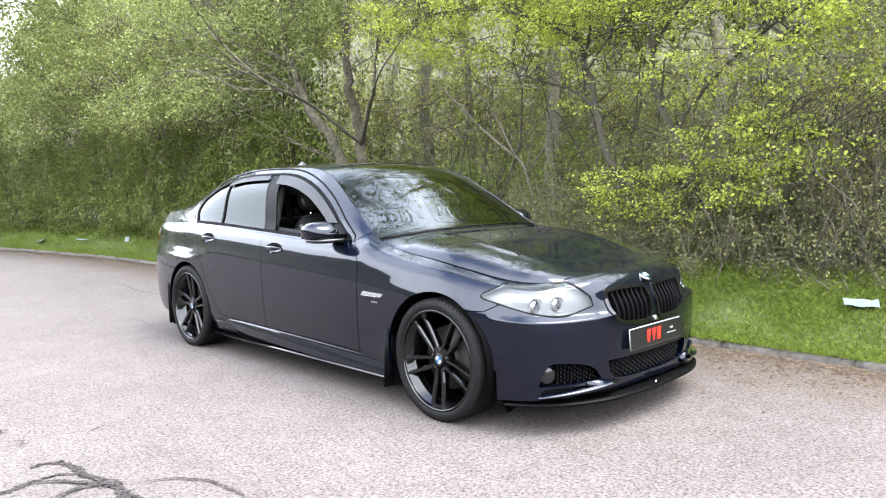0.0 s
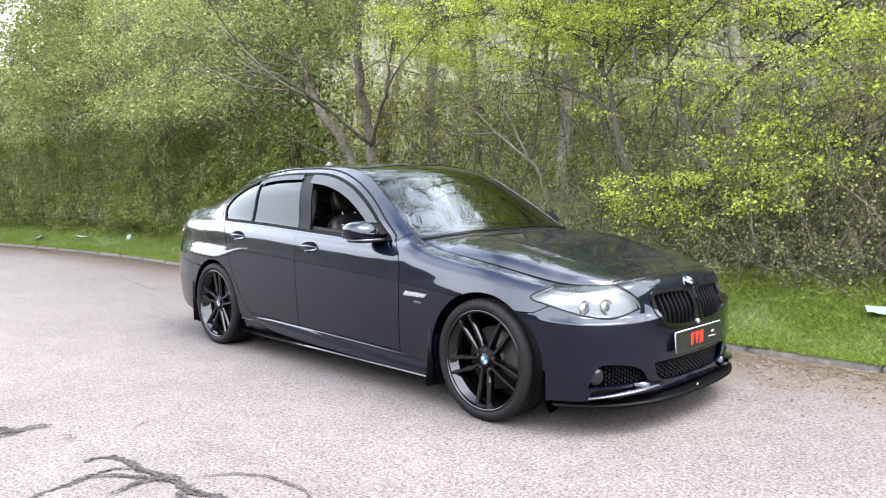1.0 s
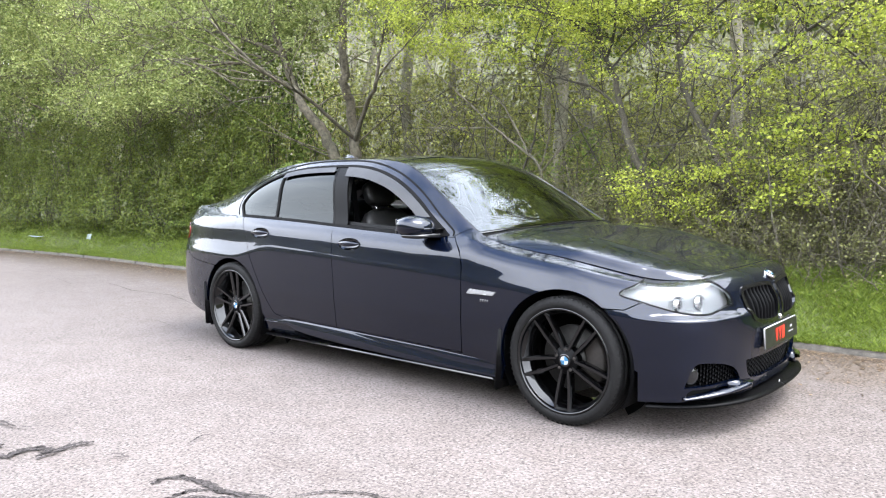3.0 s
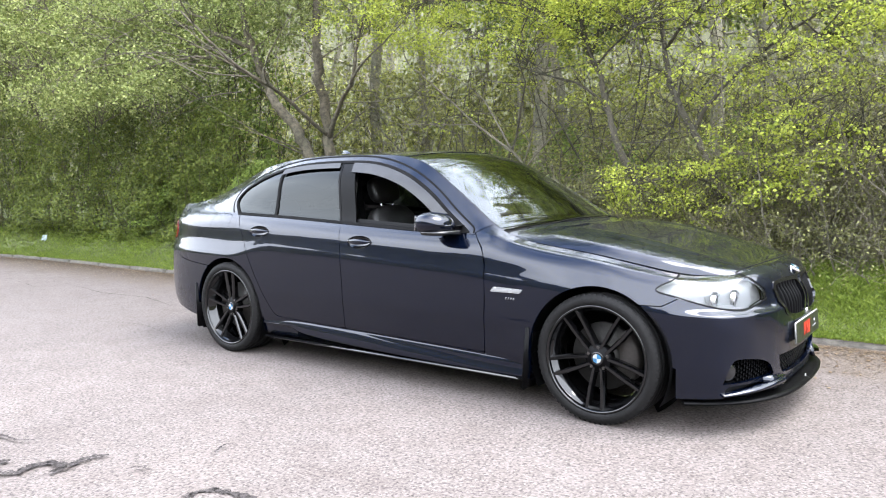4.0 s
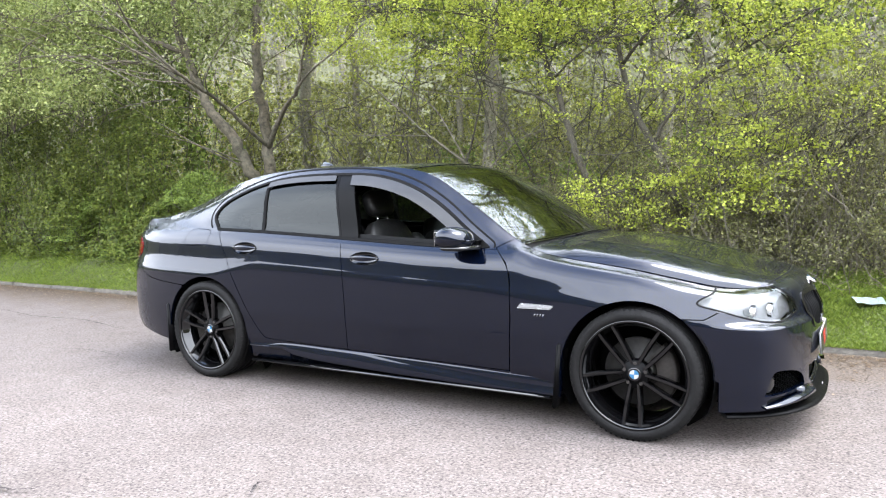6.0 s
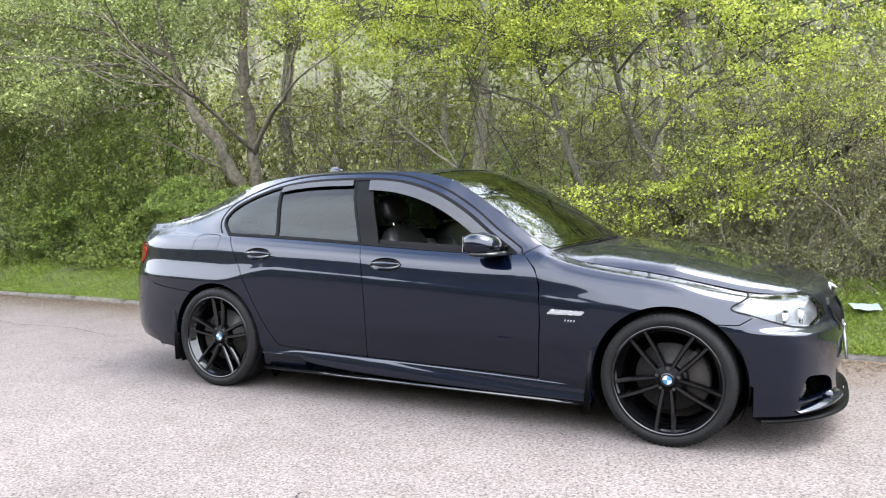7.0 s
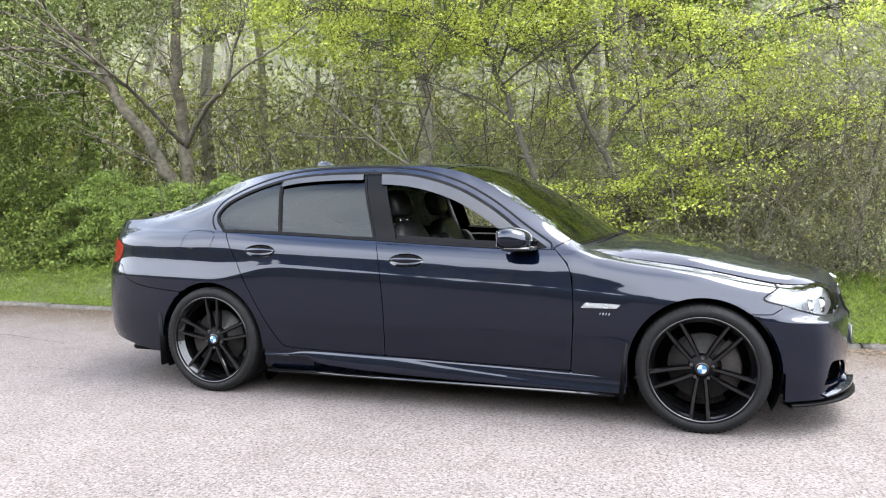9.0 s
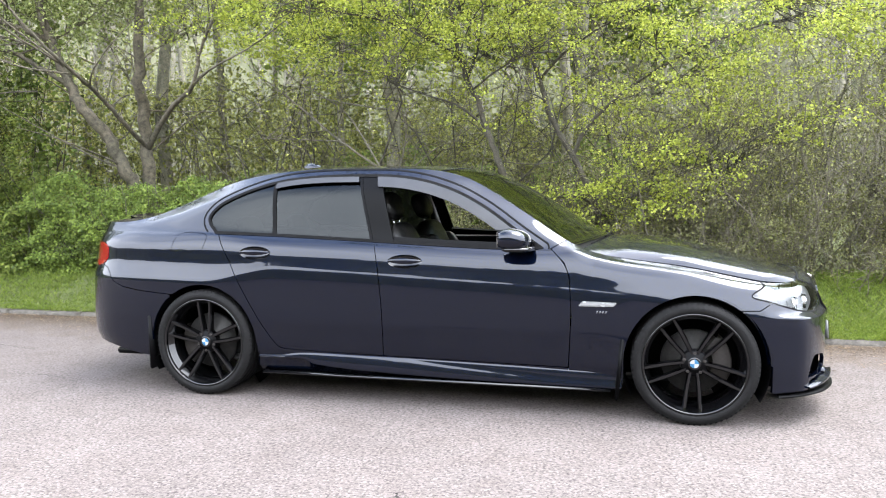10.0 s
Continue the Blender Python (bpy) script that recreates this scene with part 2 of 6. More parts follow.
def shell(surface, range_s, range_v, count, keep, depth=0.018, lift=0.0, flip=False):
    """Cuts a panel out of a curved surface where keep(points) > 0, and turns its edge inwards by depth."""
    ns, nv = count
    s, v = np.meshgrid(np.linspace(*range_s, ns), np.linspace(*range_v, nv), indexing="ij")
    p = surface(s.ravel(), v.ravel())
    g = p.reshape(ns, nv, 3)
    nrm = np.cross(np.gradient(g, axis=0), np.gradient(g, axis=1)).reshape(-1, 3)
    nrm /= np.linalg.norm(nrm, axis=1)[:, None] + 1e-12
    if flip:
        nrm = -nrm
    p = p + nrm * lift
    f = np.asarray(keep(p), float)
    verts, normals, faces = list(p), list(nrm), []
    cut = {}

    def crossing(i, j):
        key = (i, j) if i < j else (j, i)
        if key not in cut:
            k = f[i] / (f[i] - f[j])
            cut[key] = len(verts)
            verts.append(p[i] + (p[j] - p[i]) * k)
            normals.append(nrm[i])
        return cut[key]
    g = f.reshape(ns, nv) > 0
    held = g[:-1, :-1].astype(int) + g[1:, :-1] + g[:-1, 1:] + g[1:, 1:]
    a, b = np.nonzero(held == 4)
    k = a * nv + b
    full = np.stack([k, k + nv, k + nv + 1, k + 1], axis=1)
    faces += (full[:, ::-1] if flip else full).tolist()
    for a, b in zip(*np.nonzero((held > 0) & (held < 4))):
        quad = [int(a * nv + b), int((a + 1) * nv + b), int((a + 1) * nv + b + 1), int(a * nv + b + 1)]
        poly = []
        for i, j in zip(quad, quad[1:] + quad[:1]):
            if f[i] > 0:
                poly.append(i)
            if (f[i] > 0) != (f[j] > 0):
                poly.append(crossing(i, j))
        if len(poly) > 2:
            faces.append(poly[::-1] if flip else poly)
    used = sorted({i for q in faces for i in q})
    where = {i: k for k, i in enumerate(used)}
    out = [verts[i] for i in used]
    norm = [normals[i] for i in used]
    faces = [tuple(where[i] for i in q) for q in faces]
    if depth:
        edges = {}
        for q in faces:
            for i, j in zip(q, q[1:] + q[:1]):
                edges[(i, j)] = edges.get((j, i), 0) + 1
        rim = [(i, j) for i, j in edges if (j, i) not in edges]
        top, low = {}, {}
        for i in {k for pair in rim for k in pair}:
            top[i] = len(out)
            out.append(out[i])
            low[i] = len(out)
            out.append(out[i] - norm[i] * depth)
        faces += [(top[j], top[i], low[i], low[j]) for i, j in rim]
    return out, faces


# ---- the parked saloon: one lofted skin, cut into its panels ----
AXLE_F, AXLE_R, HUB_Z = 1.484, -1.484, 0.335
plan = np.array([(2.275, 0), (2.268, .2), (2.24, .4), (2.165, .6), (2.03, .765), (1.87, .86), (1.70, .905), (1.484, .928), (1.2, .926), (.8, .920),
                 (0, .915), (-.8, .918), (-1.2, .926), (-1.484, .930), (-1.8, .918), (-2.1, .885), (-2.32, .815), (-2.45, .70), (-2.53, .5), (-2.56, .25), (-2.57, 0)])[::-1]
along = np.concatenate([[0], np.cumsum(np.hypot(*np.diff(plan, axis=0).T))])
along -= np.interp(0, plan[:, 0], along)
S_REAR, S_NOSE = along[0], along[-1]
# past the middle of nose and tail the outline goes on mirrored, so that it runs square to the centre line
ring = np.concatenate([[(2 * S_REAR - along[k], plan[k, 0], -plan[k, 1]) for k in (3, 2, 1)], [(a, x, y) for a, (x, y) in zip(along, plan)],
                       [(2 * S_NOSE - along[-k], plan[-k, 0], -plan[-k, 1]) for k in (2, 3, 4)]])
plan_x = cubic(*[(r[0], r[1]) for r in ring])
plan_y = cubic(*[(r[0], r[2]) for r in ring])

crease_z = easy((-3.4, .93), (-2.3, .925), (-1.3, .908), (-.56, .88), (.14, .845), (.8, .812), (1.1, .785), (1.5, .735), (1.9, .69), (2.3, .68), (3.0, .70))
crease_in = easy((-3.4, .03), (-2.2, .046), (-1.6, .048), (-1.0, .026), (.6, .0235), (1.1, .027), (1.5, .03), (1.9, .045), (2.3, .052), (2.6, .045), (3.0, .038))
belt_z = easy((-3.4, 1.04), (-2.35, 1.03), (-2, 1.038), (-1.5, 1.036), (-1, 1.011), (-.38, .98), (.1, .957), (.55, .943), (.8, .942), (.95, .902), (1.1, .873), (1.484, .82), (1.8, .768), (2.1, .742), (2.4, .758), (3.0, .78))
belt_in = easy((-3.4, .075), (-2.5, .085), (-2.2, .11), (-1.9, .125), (-1.54, .11), (-1, .092), (-.4, .088), (.6, .088), (.8, .090), (1.1, .088), (1.484, .084), (1.8, .098), (2.06, .098), (2.3, .088), (3.0, .078))
top_z = cubic((-3.4, 1.098), (-2.9, 1.096), (-2.4, 1.092), (-2.15, 1.102), (-1.98, 1.143), (-1.76, 1.226), (-1.54, 1.312), (-1.33, 1.372), (-1.0, 1.418), (-.6, 1.432), (-.3, 1.428),
              (0, 1.408), (.172, 1.362), (.425, 1.222), (.602, 1.11), (.72, 1.032), (.80, .985), (.87, .952), (.96, .921), (1.1, .895), (1.25, .876), (1.484, .845), (1.7, .805), (1.95, .768), (2.2, .762), (2.5, .785), (2.9, .80), (3.3, .785))
top_in = easy((-3.4, .085), (-2.7, .095), (-2.4, .13), (-2.15, .19), (-1.98, .255), (-1.76, .315), (-1.54, .34), (-1.33, .335), (-1, .32), (-.5, .31), (0, .315), (.172, .298), (.425, .245), (.602, .208), (.8, .172), (.95, .162), (1.25, .154), (1.484, .152), (1.7, .168), (1.9, .172), (2.06, .155), (2.27, .130), (2.5, .125), (3.0, .125))
mid_kz = easy((-3.4, .55), (-2.2, .55), (-1.5, .64), (-1, .68), (0, .66), (.45, .54), (.8, .5), (3.0, .6))
mid_kd = easy((-3.4, .5), (-2.2, .5), (-1.5, .47), (-1, .46), (0, .45), (.45, .38), (.8, .45), (1.2, .55), (3.0, .42))
low_z = easy((-3.4, .31), (-2.4, .30), (-1.95, .24), (-1.5, .2), (1.8, .185), (2.1, .195), (3.0, .2))
low_in = easy((-3.4, .07), (-1.9, .02), (-1.1, .05), (1, .05), (1.8, .004), (1.92, .004), (2.42, .015), (3.0, .03))
flank_in = easy((-3.4, .02), (-1.9, .008), (-1.2, .018), (.9, .018), (1.3, .0), (1.92, .0), (2.42, .004), (3.0, .008))
bumper_corner = easy((-3.4, 0), (1.85, 0), (1.95, .008), (2.08, .028), (2.22, .016), (2.40, 0), (3.0, 0))
KNOTS = np.array([0, .095, .17, .235, .44, .475, .512, .54, .57, .615, .66, .88, 1.0])


def section(s, v):
    """Inset and height of the skin at s along the outline and v up the section."""
    zc, dc, zb, db, zt, dt = crease_z(s), crease_in(s), belt_z(s), belt_in(s), top_z(s), top_in(s)
    z0, d0, d1 = low_z(s), low_in(s), flank_in(s)
    hq = np.clip((-.95 - s) / .55, 0, 1)
    hq = hq * hq * (3 - 2 * hq)                 # the haunch over the rear wheel
    zs = np.array([z0, z0 * .4 + .24, z0 * .1 + .40, .50 + 0 * s, zc - .098 - .10 * hq, zc - .067 - .07 * hq, zc - .033 - .035 * hq, zc, zc + .35 * (zb - zc), zc + .75 * (zb - zc), zb, zb + mid_kz(s) * (zt - zb), zt])
    w = np.clip((s - .95) / .4, 0, 1)
    w = w * w * (3 - 2 * w)                     # the crease melts into the front wing
    g = np.clip((s - 1.84) / .16, 0, 1) * np.clip((2.62 - s) / .16, 0, 1)      # the ledge under the headlight
    ins = np.array([d0, d1, d1 * .4, 0 * s, dc * ((.30 - .21 * hq) * (1 - w) + .05 * w - .03 * g), dc * ((.53 - .07 * hq) * (1 - w) + .20 * w + .50 * g), dc * ((.78 + .08 * hq) * (1 - w) + .56 * w + .30 * g), dc, dc + (.16 + .04 * w) * (db - dc), dc + (.58 + .02 * w) * (db - dc), db, db + mid_kd(s) * (dt - db), dt])
    square = bumper_corner(s)                   # the lower bumper corner is squarer than the wing above it
    ins[:4] -= square
    ins[4] -= .9 * square
    ins[5] -= .25 * square
    i = np.clip(np.searchsorted(KNOTS, v) - 1, 0, len(KNOTS) - 2)
    h = np.diff(KNOTS)
    u = (v - KNOTS[i]) / h[i]
    col = np.arange(len(s))
    got = []
    for y in (ins, zs):
        d = np.diff(y, axis=0) / h[:, None]
        m = np.zeros_like(y)
        w1, w2 = (2 * h[1:] + h[:-1])[:, None], (h[1:] + 2 * h[:-1])[:, None]
        same = d[:-1] * d[1:] > 1e-9
        m[1:-1] = np.where(same, (w1 + w2) / (w1 / np.where(same, d[:-1], 1) + w2 / np.where(same, d[1:], 1)), 0)
        m[0], m[-1] = d[0], d[-1]
        got.append((1 + 2 * u) * (1 - u) ** 2 * y[i, col] + u * (1 - u) ** 2 * h[i] * m[i, col] + u * u * (3 - 2 * u) * y[i + 1, col] + u * u * (u - 1) * h[i] * m[i + 1, col])
    return got


def flank(sign):
    """The skin from sill to roof edge on one side: sign -1 right, 1 left."""
    def f(s, v):
        s, v = np.asarray(s, float), np.asarray(v, float)
        inset, z = section(s, v)
        e = 1e-3
        dx, dy = plan_x(s + e) - plan_x(s - e), plan_y(s + e) - plan_y(s - e)
        n = np.hypot(dx, dy)
        return np.stack([plan_x(s) + inset * dy / n, sign * (plan_y(s) - inset * dx / n), z], axis=1)
    return f


bow = easy((-3.4, 0), (-2.3, -.02), (-2.05, -.07), (-1.3, -.10), (-.9, -.02), (-.4, .05), (0, .10), (.4, .13), (.8, .16), (.95, .13), (1.3, .04), (2.0, 0), (3.0, 0))
crown = easy((-3.4, .0), (-3.0, .012), (-2.4, .028), (-2.05, .032), (-1.5, .06), (-1.0, .045), (-.5, .035), (0, .038), (.4, .042), (.8, .03), (.87, .048), (.96, .050), (1.1, .054), (1.44, .058), (1.8, .056), (2.06, .042), (2.4, .02), (2.75, .0), (3.0, 0))


def lid(s, q):
    """The skin across the top: bonnet, windscreen, roof, rear window, boot lid; q from -1 (right) to 1 (left)."""
    s, q = np.asarray(s, float), np.asarray(q, float)
    edge = flank(1)(s, np.ones_like(s))
    w = np.clip(np.abs(q), 0, 1)
    line = np.where((s > .9) & (s < 2.1), np.minimum(1, (s - .9) / .4) * np.minimum(1, (2.1 - s) / .4), 0)
    ridge = .008 * np.exp(-((w - .62) / .05) ** 2) * np.clip(line, 0, 1)
    edge_from = .84 + .09 * np.clip((s - 1.05) / .4, 0, 1)
    shoulder = .030 * np.clip((s - .88) / .2, 0, 1) * np.clip((2.35 - s) / .3, 0, 1) * (1 - np.clip((w - edge_from) / (1 - edge_from), 0, 1) ** 2)
    return np.stack([edge[:, 0] + bow(s) * (1 - w * w), q * edge[:, 1], edge[:, 2] + crown(s) * (1 - w ** (2.3 + 1.7 * np.clip((s - .88) / .25, 0, 1) + 2.6 * np.clip((s - 1.1) / .4, 0, 1))) + ridge + shoulder], axis=1)


DLO = inside(rounded([(-1.425, 1.027), (-1.425, 1.027), (-1.52, 1.11), (-1.475, 1.188), (-1.40, 1.238), (-1.21, 1.318), (-1.02, 1.367), (-.79, 1.389), (-.49, 1.392), (-.267, 1.386), (-.085, 1.357), (.09, 1.302),
                      (.20, 1.252), (.345, 1.169), (.515, 1.045), (.655, .955), (.655, .955), (.535, .944), (.386, .948), (.08, .960), (-.38, .983), (-.98, 1.013)]))
DOOR_FRONT = inside(rounded([(.70, 1.0), (.70, .95), (.782, .873), (.812, .795), (.824, .574), (.808, .286), (.808, .286), (-.287, .302), (-.287, .302), (-.285, .5), (-.304, .738), (-.337, .923), (-.38, 1.0), (-.38, 1.0)]))
DOOR_REAR = inside(rounded([(-.38, 1.02), (-.337, .923), (-.304, .738), (-.285, .5), (-.287, .302), (-.287, .302), (-.92, .314), (-.985, .335), (-1.144, .578), (-1.29, .84), (-1.425, 1.06), (-1.425, 1.06)]))
BELT = cubic((-2.4, 1.03), (-1.43, 1.030), (-.98, 1.012), (-.38, .982), (.08, .959), (.386, .947), (.655, .943), (1.0, .94))
WING = inside([(.70, .95), (.78, .995), (.80, 1.2), (3, 1.2), (3, 0), (.80, 0), (.809, .286), (.824, .574), (.812, .795), (.782, .873)])
REAR_BUMPER = inside([(-3, .84), (-2.30, .82), (-2.231, .790), (-2.169, .71), (-2.08, .675), (-1.955, .657), (-1.786, .643), (-1.6, .63), (-1.6, 0), (-3, 0)])
LAMP = inside(rounded([(1.785, .700), (1.80, .722), (1.87, .748), (1.98, .80), (2.24, .80), (2.35, .738), (2.415, .695), (2.432, .648), (2.432, .648), (2.36, .630), (2.30, .614), (2.22, .608), (2.1, .620), (1.98, .650), (1.88, .680)]))
FRONT_BUMPER = inside([(1.60, .632), (1.82, .632), (1.90, .668), (1.98, .652), (2.1, .622), (2.22, .610), (2.30, .616), (2.36, .632), (2.434, .65), (2.424, .695), (2.36, .742), (2.29, .785), (2.27, .90), (3.2, .90), (3.2, 0), (1.60, 0)])
KIDNEY = inside(rounded([(.372, .70), (.362, .61), (.318, .540), (.07, .522), (.030, .545), (.022, .69), (.045, .722), (.33, .727)]))
INTAKE = inside(rounded([(.39, .36), (.39, .36), (.375, .285), (.30, .245), (-.30, .245), (-.375, .285), (-.39, .36), (-.39, .36)]))
FOG = inside(rounded([(2.10, .262), (2.10, .262), (2.14, .36), (2.18, .385), (2.40, .352), (2.46, .268), (2.46, .268)]))
SLOT = inside(rounded([(2.11, .10), (2.11, .10), (2.11, .23), (2.13, .248), (2.16, .252), (2.38, .25), (2.50, .215), (2.50, .10), (2.50, .10)]))
FLAP = inside(rounded([(-1.725, .915), (-1.725, .915), (-1.712, .99), (-1.69, 1.022), (-1.65, 1.028), (-1.53, 1.026), (-1.49, 1.018), (-1.478, .99), (-1.50, .915), (-1.50, .915)], 2))
TAIL_S = inside(rounded([(-2.80, .95), (-2.42, .965), (-2.335, .958), (-2.268, .925), (-2.262, .88), (-2.30, .815), (-2.40, .80), (-2.80, .83)]))
GAP = 0.0025


def arch(p):
    f = np.hypot(p[:, 0] - AXLE_F, p[:, 2] - HUB_Z) - .376
    r = np.hypot(p[:, 0] - AXLE_R, p[:, 2] - HUB_Z) - .370
    under = np.where(p[:, 2] < HUB_Z, 1, 0)
    f = np.where(under == 1, np.abs(p[:, 0] - AXLE_F - .012) - .388, f)
    r = np.where(under == 1, np.abs(p[:, 0] - AXLE_R) - .375, r)
    return np.minimum(f, r)


def panel(sign, range_s, range_v, count, keep, depth=.018, lift=0.0):
    """A piece of the flank; keep takes x, |y|, z and s."""
    ns, nv = count
    s = np.repeat(np.linspace(*range_s, ns), nv)
    return shell(flank(sign), range_s, range_v, count, lambda p: keep(p, np.abs(p[:, 1]), s), depth, lift, flip=sign > 0)


def lid_panel(range_s, range_q, count, keep, depth=.018, lift=0.0):
    ns, nv = count
    s = np.repeat(np.linspace(*range_s, ns), nv)
    q = np.tile(np.linspace(*range_q, nv), ns)
    return shell(lid, range_s, range_q, count, lambda p: keep(p, s, q), depth, lift)


def build_skin(car):
    for sign in (-1, 1):
        # front wing
        part("front_wing", mesh_of("front_wing", *panel(sign, (.66, 2.45), (.0, 1), (240, 130), lambda p, y, s: np.minimum.reduce([
            WING(p[:, 0], p[:, 2]) - GAP, arch(p), -FRONT_BUMPER(s, p[:, 2]) - GAP, -LAMP(s, p[:, 2]) - GAP, p[:, 2] - .205, 2.34 - s]))), PAINT, car)
        # doors below the window line
        for name, f, lo, hi, hx, hz in (("front_door", DOOR_FRONT, -.40, .85, -.152, .868), ("rear_door", DOOR_REAR, -1.45, -.26, -1.123, .908)):
            door = part(name, mesh_of(name, *panel(sign, (lo, hi), (.05, .72), (190, 120), lambda p, y, s: np.minimum.reduce([f(p[:, 0], p[:, 2]) - GAP, BELT(p[:, 0]) - p[:, 2] - GAP, .04 * (np.hypot((p[:, 0] - hx) / .106, (p[:, 2] - hz) / .040) - 1)]))), PAINT, car)
            build_handle(door, sign, hx, hz)
        # roof side, pillars and rear quarter in one
        part("side_frame", mesh_of("side_frame", *panel(sign, (-2.95, .84), (0, 1), (400, 150), lambda p, y, s: np.minimum.reduce([
            -DOOR_FRONT(p[:, 0], p[:, 2]) - GAP + 10 * (p[:, 2] > BELT(p[:, 0])), -DOOR_REAR(p[:, 0], p[:, 2]) - GAP + 10 * (p[:, 2] > BELT(p[:, 0])), -DLO(p[:, 0], p[:, 2]), arch(p),
            -WING(p[:, 0], p[:, 2]) - GAP, -REAR_BUMPER(p[:, 0], p[:, 2]) - GAP, -FLAP(p[:, 0], p[:, 2]) - GAP if sign < 0 else 1 + 0 * s, -TAIL_S(s, p[:, 2]) - GAP, s + 2.78 + .08 * (p[:, 2] < .8)]))), PAINT, car)
        if sign < 0:
            part("fuel_flap", mesh_of("fuel_flap", *panel(sign, (-1.75, -1.45), (.5, .72), (60, 50), lambda p, y, s: FLAP(p[:, 0], p[:, 2]) - .001)), PAINT, car)
        part("tail_light", mesh_of("tail_light", *panel(sign, (-2.95, -2.2), (.4, .75), (110, 60), lambda p, y, s: TAIL_S(s, p[:, 2]) - .001, .03, .004)), RED_LENS, car, "red tail light")
        # sill and side skirt
        build_skirt(car, sign)
        build_mirror(car, sign)
        build_windows(car, sign)
        build_headlight(car, sign)
    # bumpers go round the whole nose and tail
    half = []
    for sign in (-1, 1):
        half.append(panel(sign, (1.62, S_NOSE), (0, 1), (210, 130), lambda p, y, s: np.minimum.reduce([
            FRONT_BUMPER(s, p[:, 2]) - GAP, arch(p), -KIDNEY(y, p[:, 2]), -INTAKE(y, p[:, 2]), -FOG(s, p[:, 2]), -SLOT(s, p[:, 2])]), .02))
    part("front_bumper", mesh_of("front_bumper", *joined(*half)), PAINT, car, "dark blue front bumper with open grilles")
    half = [panel(sign, (S_REAR, -1.6), (0, .75), (140, 80), lambda p, y, s: np.minimum.reduce([REAR_BUMPER(p[:, 0], p[:, 2]) - GAP, arch(p)])) for sign in (-1, 1)]
    part("rear_bumper", mesh_of("rear_bumper", *joined(*half)), PAINT, car)
    half = [panel(sign, (S_REAR, -2.5), (.3, 1), (120, 90), lambda p, y, s: np.minimum.reduce([-REAR_BUMPER(p[:, 0], p[:, 2]) - GAP, -TAIL_S(s, p[:, 2]) - GAP, -2.785 - s])) for sign in (-1, 1)]
    part("boot_face", mesh_of("boot_face", *joined(*half)), PAINT, car)
    # top skins
    part("bonnet", mesh_of("bonnet", *lid_panel((.86, S_NOSE), (-1, 1), (240, 120), lambda p, s, q: np.minimum(s - .875, .995 - np.abs(q)))), PAINT, car, "dark blue domed bonnet")
    part("bonnet_seam", mesh_of("bonnet_seam", *lid_panel((1.98, 2.8), (-.98, .98), (420, 160), lambda p, s, q: .0032 - np.abs(p[:, 0] - 2.112 + .2 * p[:, 1] ** 2), .001, .0015)), SEAL, car)
    part("scuttle", mesh_of("scuttle", *lid_panel((.76, .89), (-1, 1), (20, 80), lambda p, s, q: 1 + 0 * s, .02, -.012)), SATIN_BLACK, car)
    part("windscreen", mesh_of("windscreen", *lid_panel((-.06, .86), (-1, 1), (90, 90), lambda p, s, q: np.minimum.reduce([.815 - s, s - .005 , .985 - np.abs(q)]), .004, -.003)), SCREEN_GLASS, car, "clear windscreen glass")
    part("roof", mesh_of("roof", *lid_panel((-1.34, .02), (-1, 1), (150, 100), lambda p, s, q: np.minimum(s + 1.30, .0 - s))), PAINT, car)
    part("rear_window", mesh_of("rear_window", *lid_panel((-2.1, -1.28), (-1, 1), (80, 90), lambda p, s, q: np.minimum.reduce([-1.30 - s, s + 2.03, .975 - np.abs(q)]), .004, -.003)), TINT_GLASS, car)
    part("boot_lid", mesh_of("boot_lid", *lid_panel((S_REAR, -2.02), (-1, 1), (120, 90), lambda p, s, q: np.minimum(-2.04 - s, .997 - np.abs(q)))), PAINT, car)
    for name, lo, hi in (("windscreen_surround", .0, .83), ("rear_window_surround", -2.05, -1.29)):
        part(name, mesh_of(name, *lid_panel((lo, hi), (-1, 1), (80, 120), lambda p, s, q: np.maximum.reduce([np.abs(q) - .955, s - hi + .05, lo + .04 - s]), .0, -.006)), GLOSS_BLACK, car)


def build_handle(door, sign, x, z):
    """A bar handle over a dished recess."""
    y0 = skin_y(x, z)
    verts, faces = [], []
    for r in np.linspace(1, 0, 6):
        for k in range(40):
            a = 2 * math.pi * k / 40
            dx, dz = .110 * r * math.cos(a), .043 * r * math.sin(a)
            verts.append((x + dx, sign * (skin_y(x + dx, z + dz) - .004 - .03 * (1 - r ** 3)), z + dz))
    for i in range(5):
        for k in range(40):
            l = (k + 1) % 40
            q = (i * 40 + k, i * 40 + l, (i + 1) * 40 + l, (i + 1) * 40 + k)
            faces.append(q if sign > 0 else q[::-1])
    part("handle_recess", mesh_of("handle_recess", verts, faces), GLOSS_BLACK, door)
    bm = bmesh.new()
    bmesh.ops.create_icosphere(bm, subdivisions=3, radius=1)
    for c in bm.verts:
        k = c.co.x
        c.co = Vector((x + .106 * k, sign * (y0 + .004 + .020 * (1 - k * k) + c.co.y * .009), z + .004 + c.co.z * (.013 + .004 * (1 - k * k))))
    for f in bm.faces:
        f.smooth = True
    part("handle", bm, PAINT, door)


def skin_y(x, z):
    """Half width of the skin at a place on the flank."""
    v = np.linspace(0, 1, 400)
    p = flank(1)(np.full(400, float(x)), v)
    return float(np.interp(z, p[:, 2], p[:, 1]))


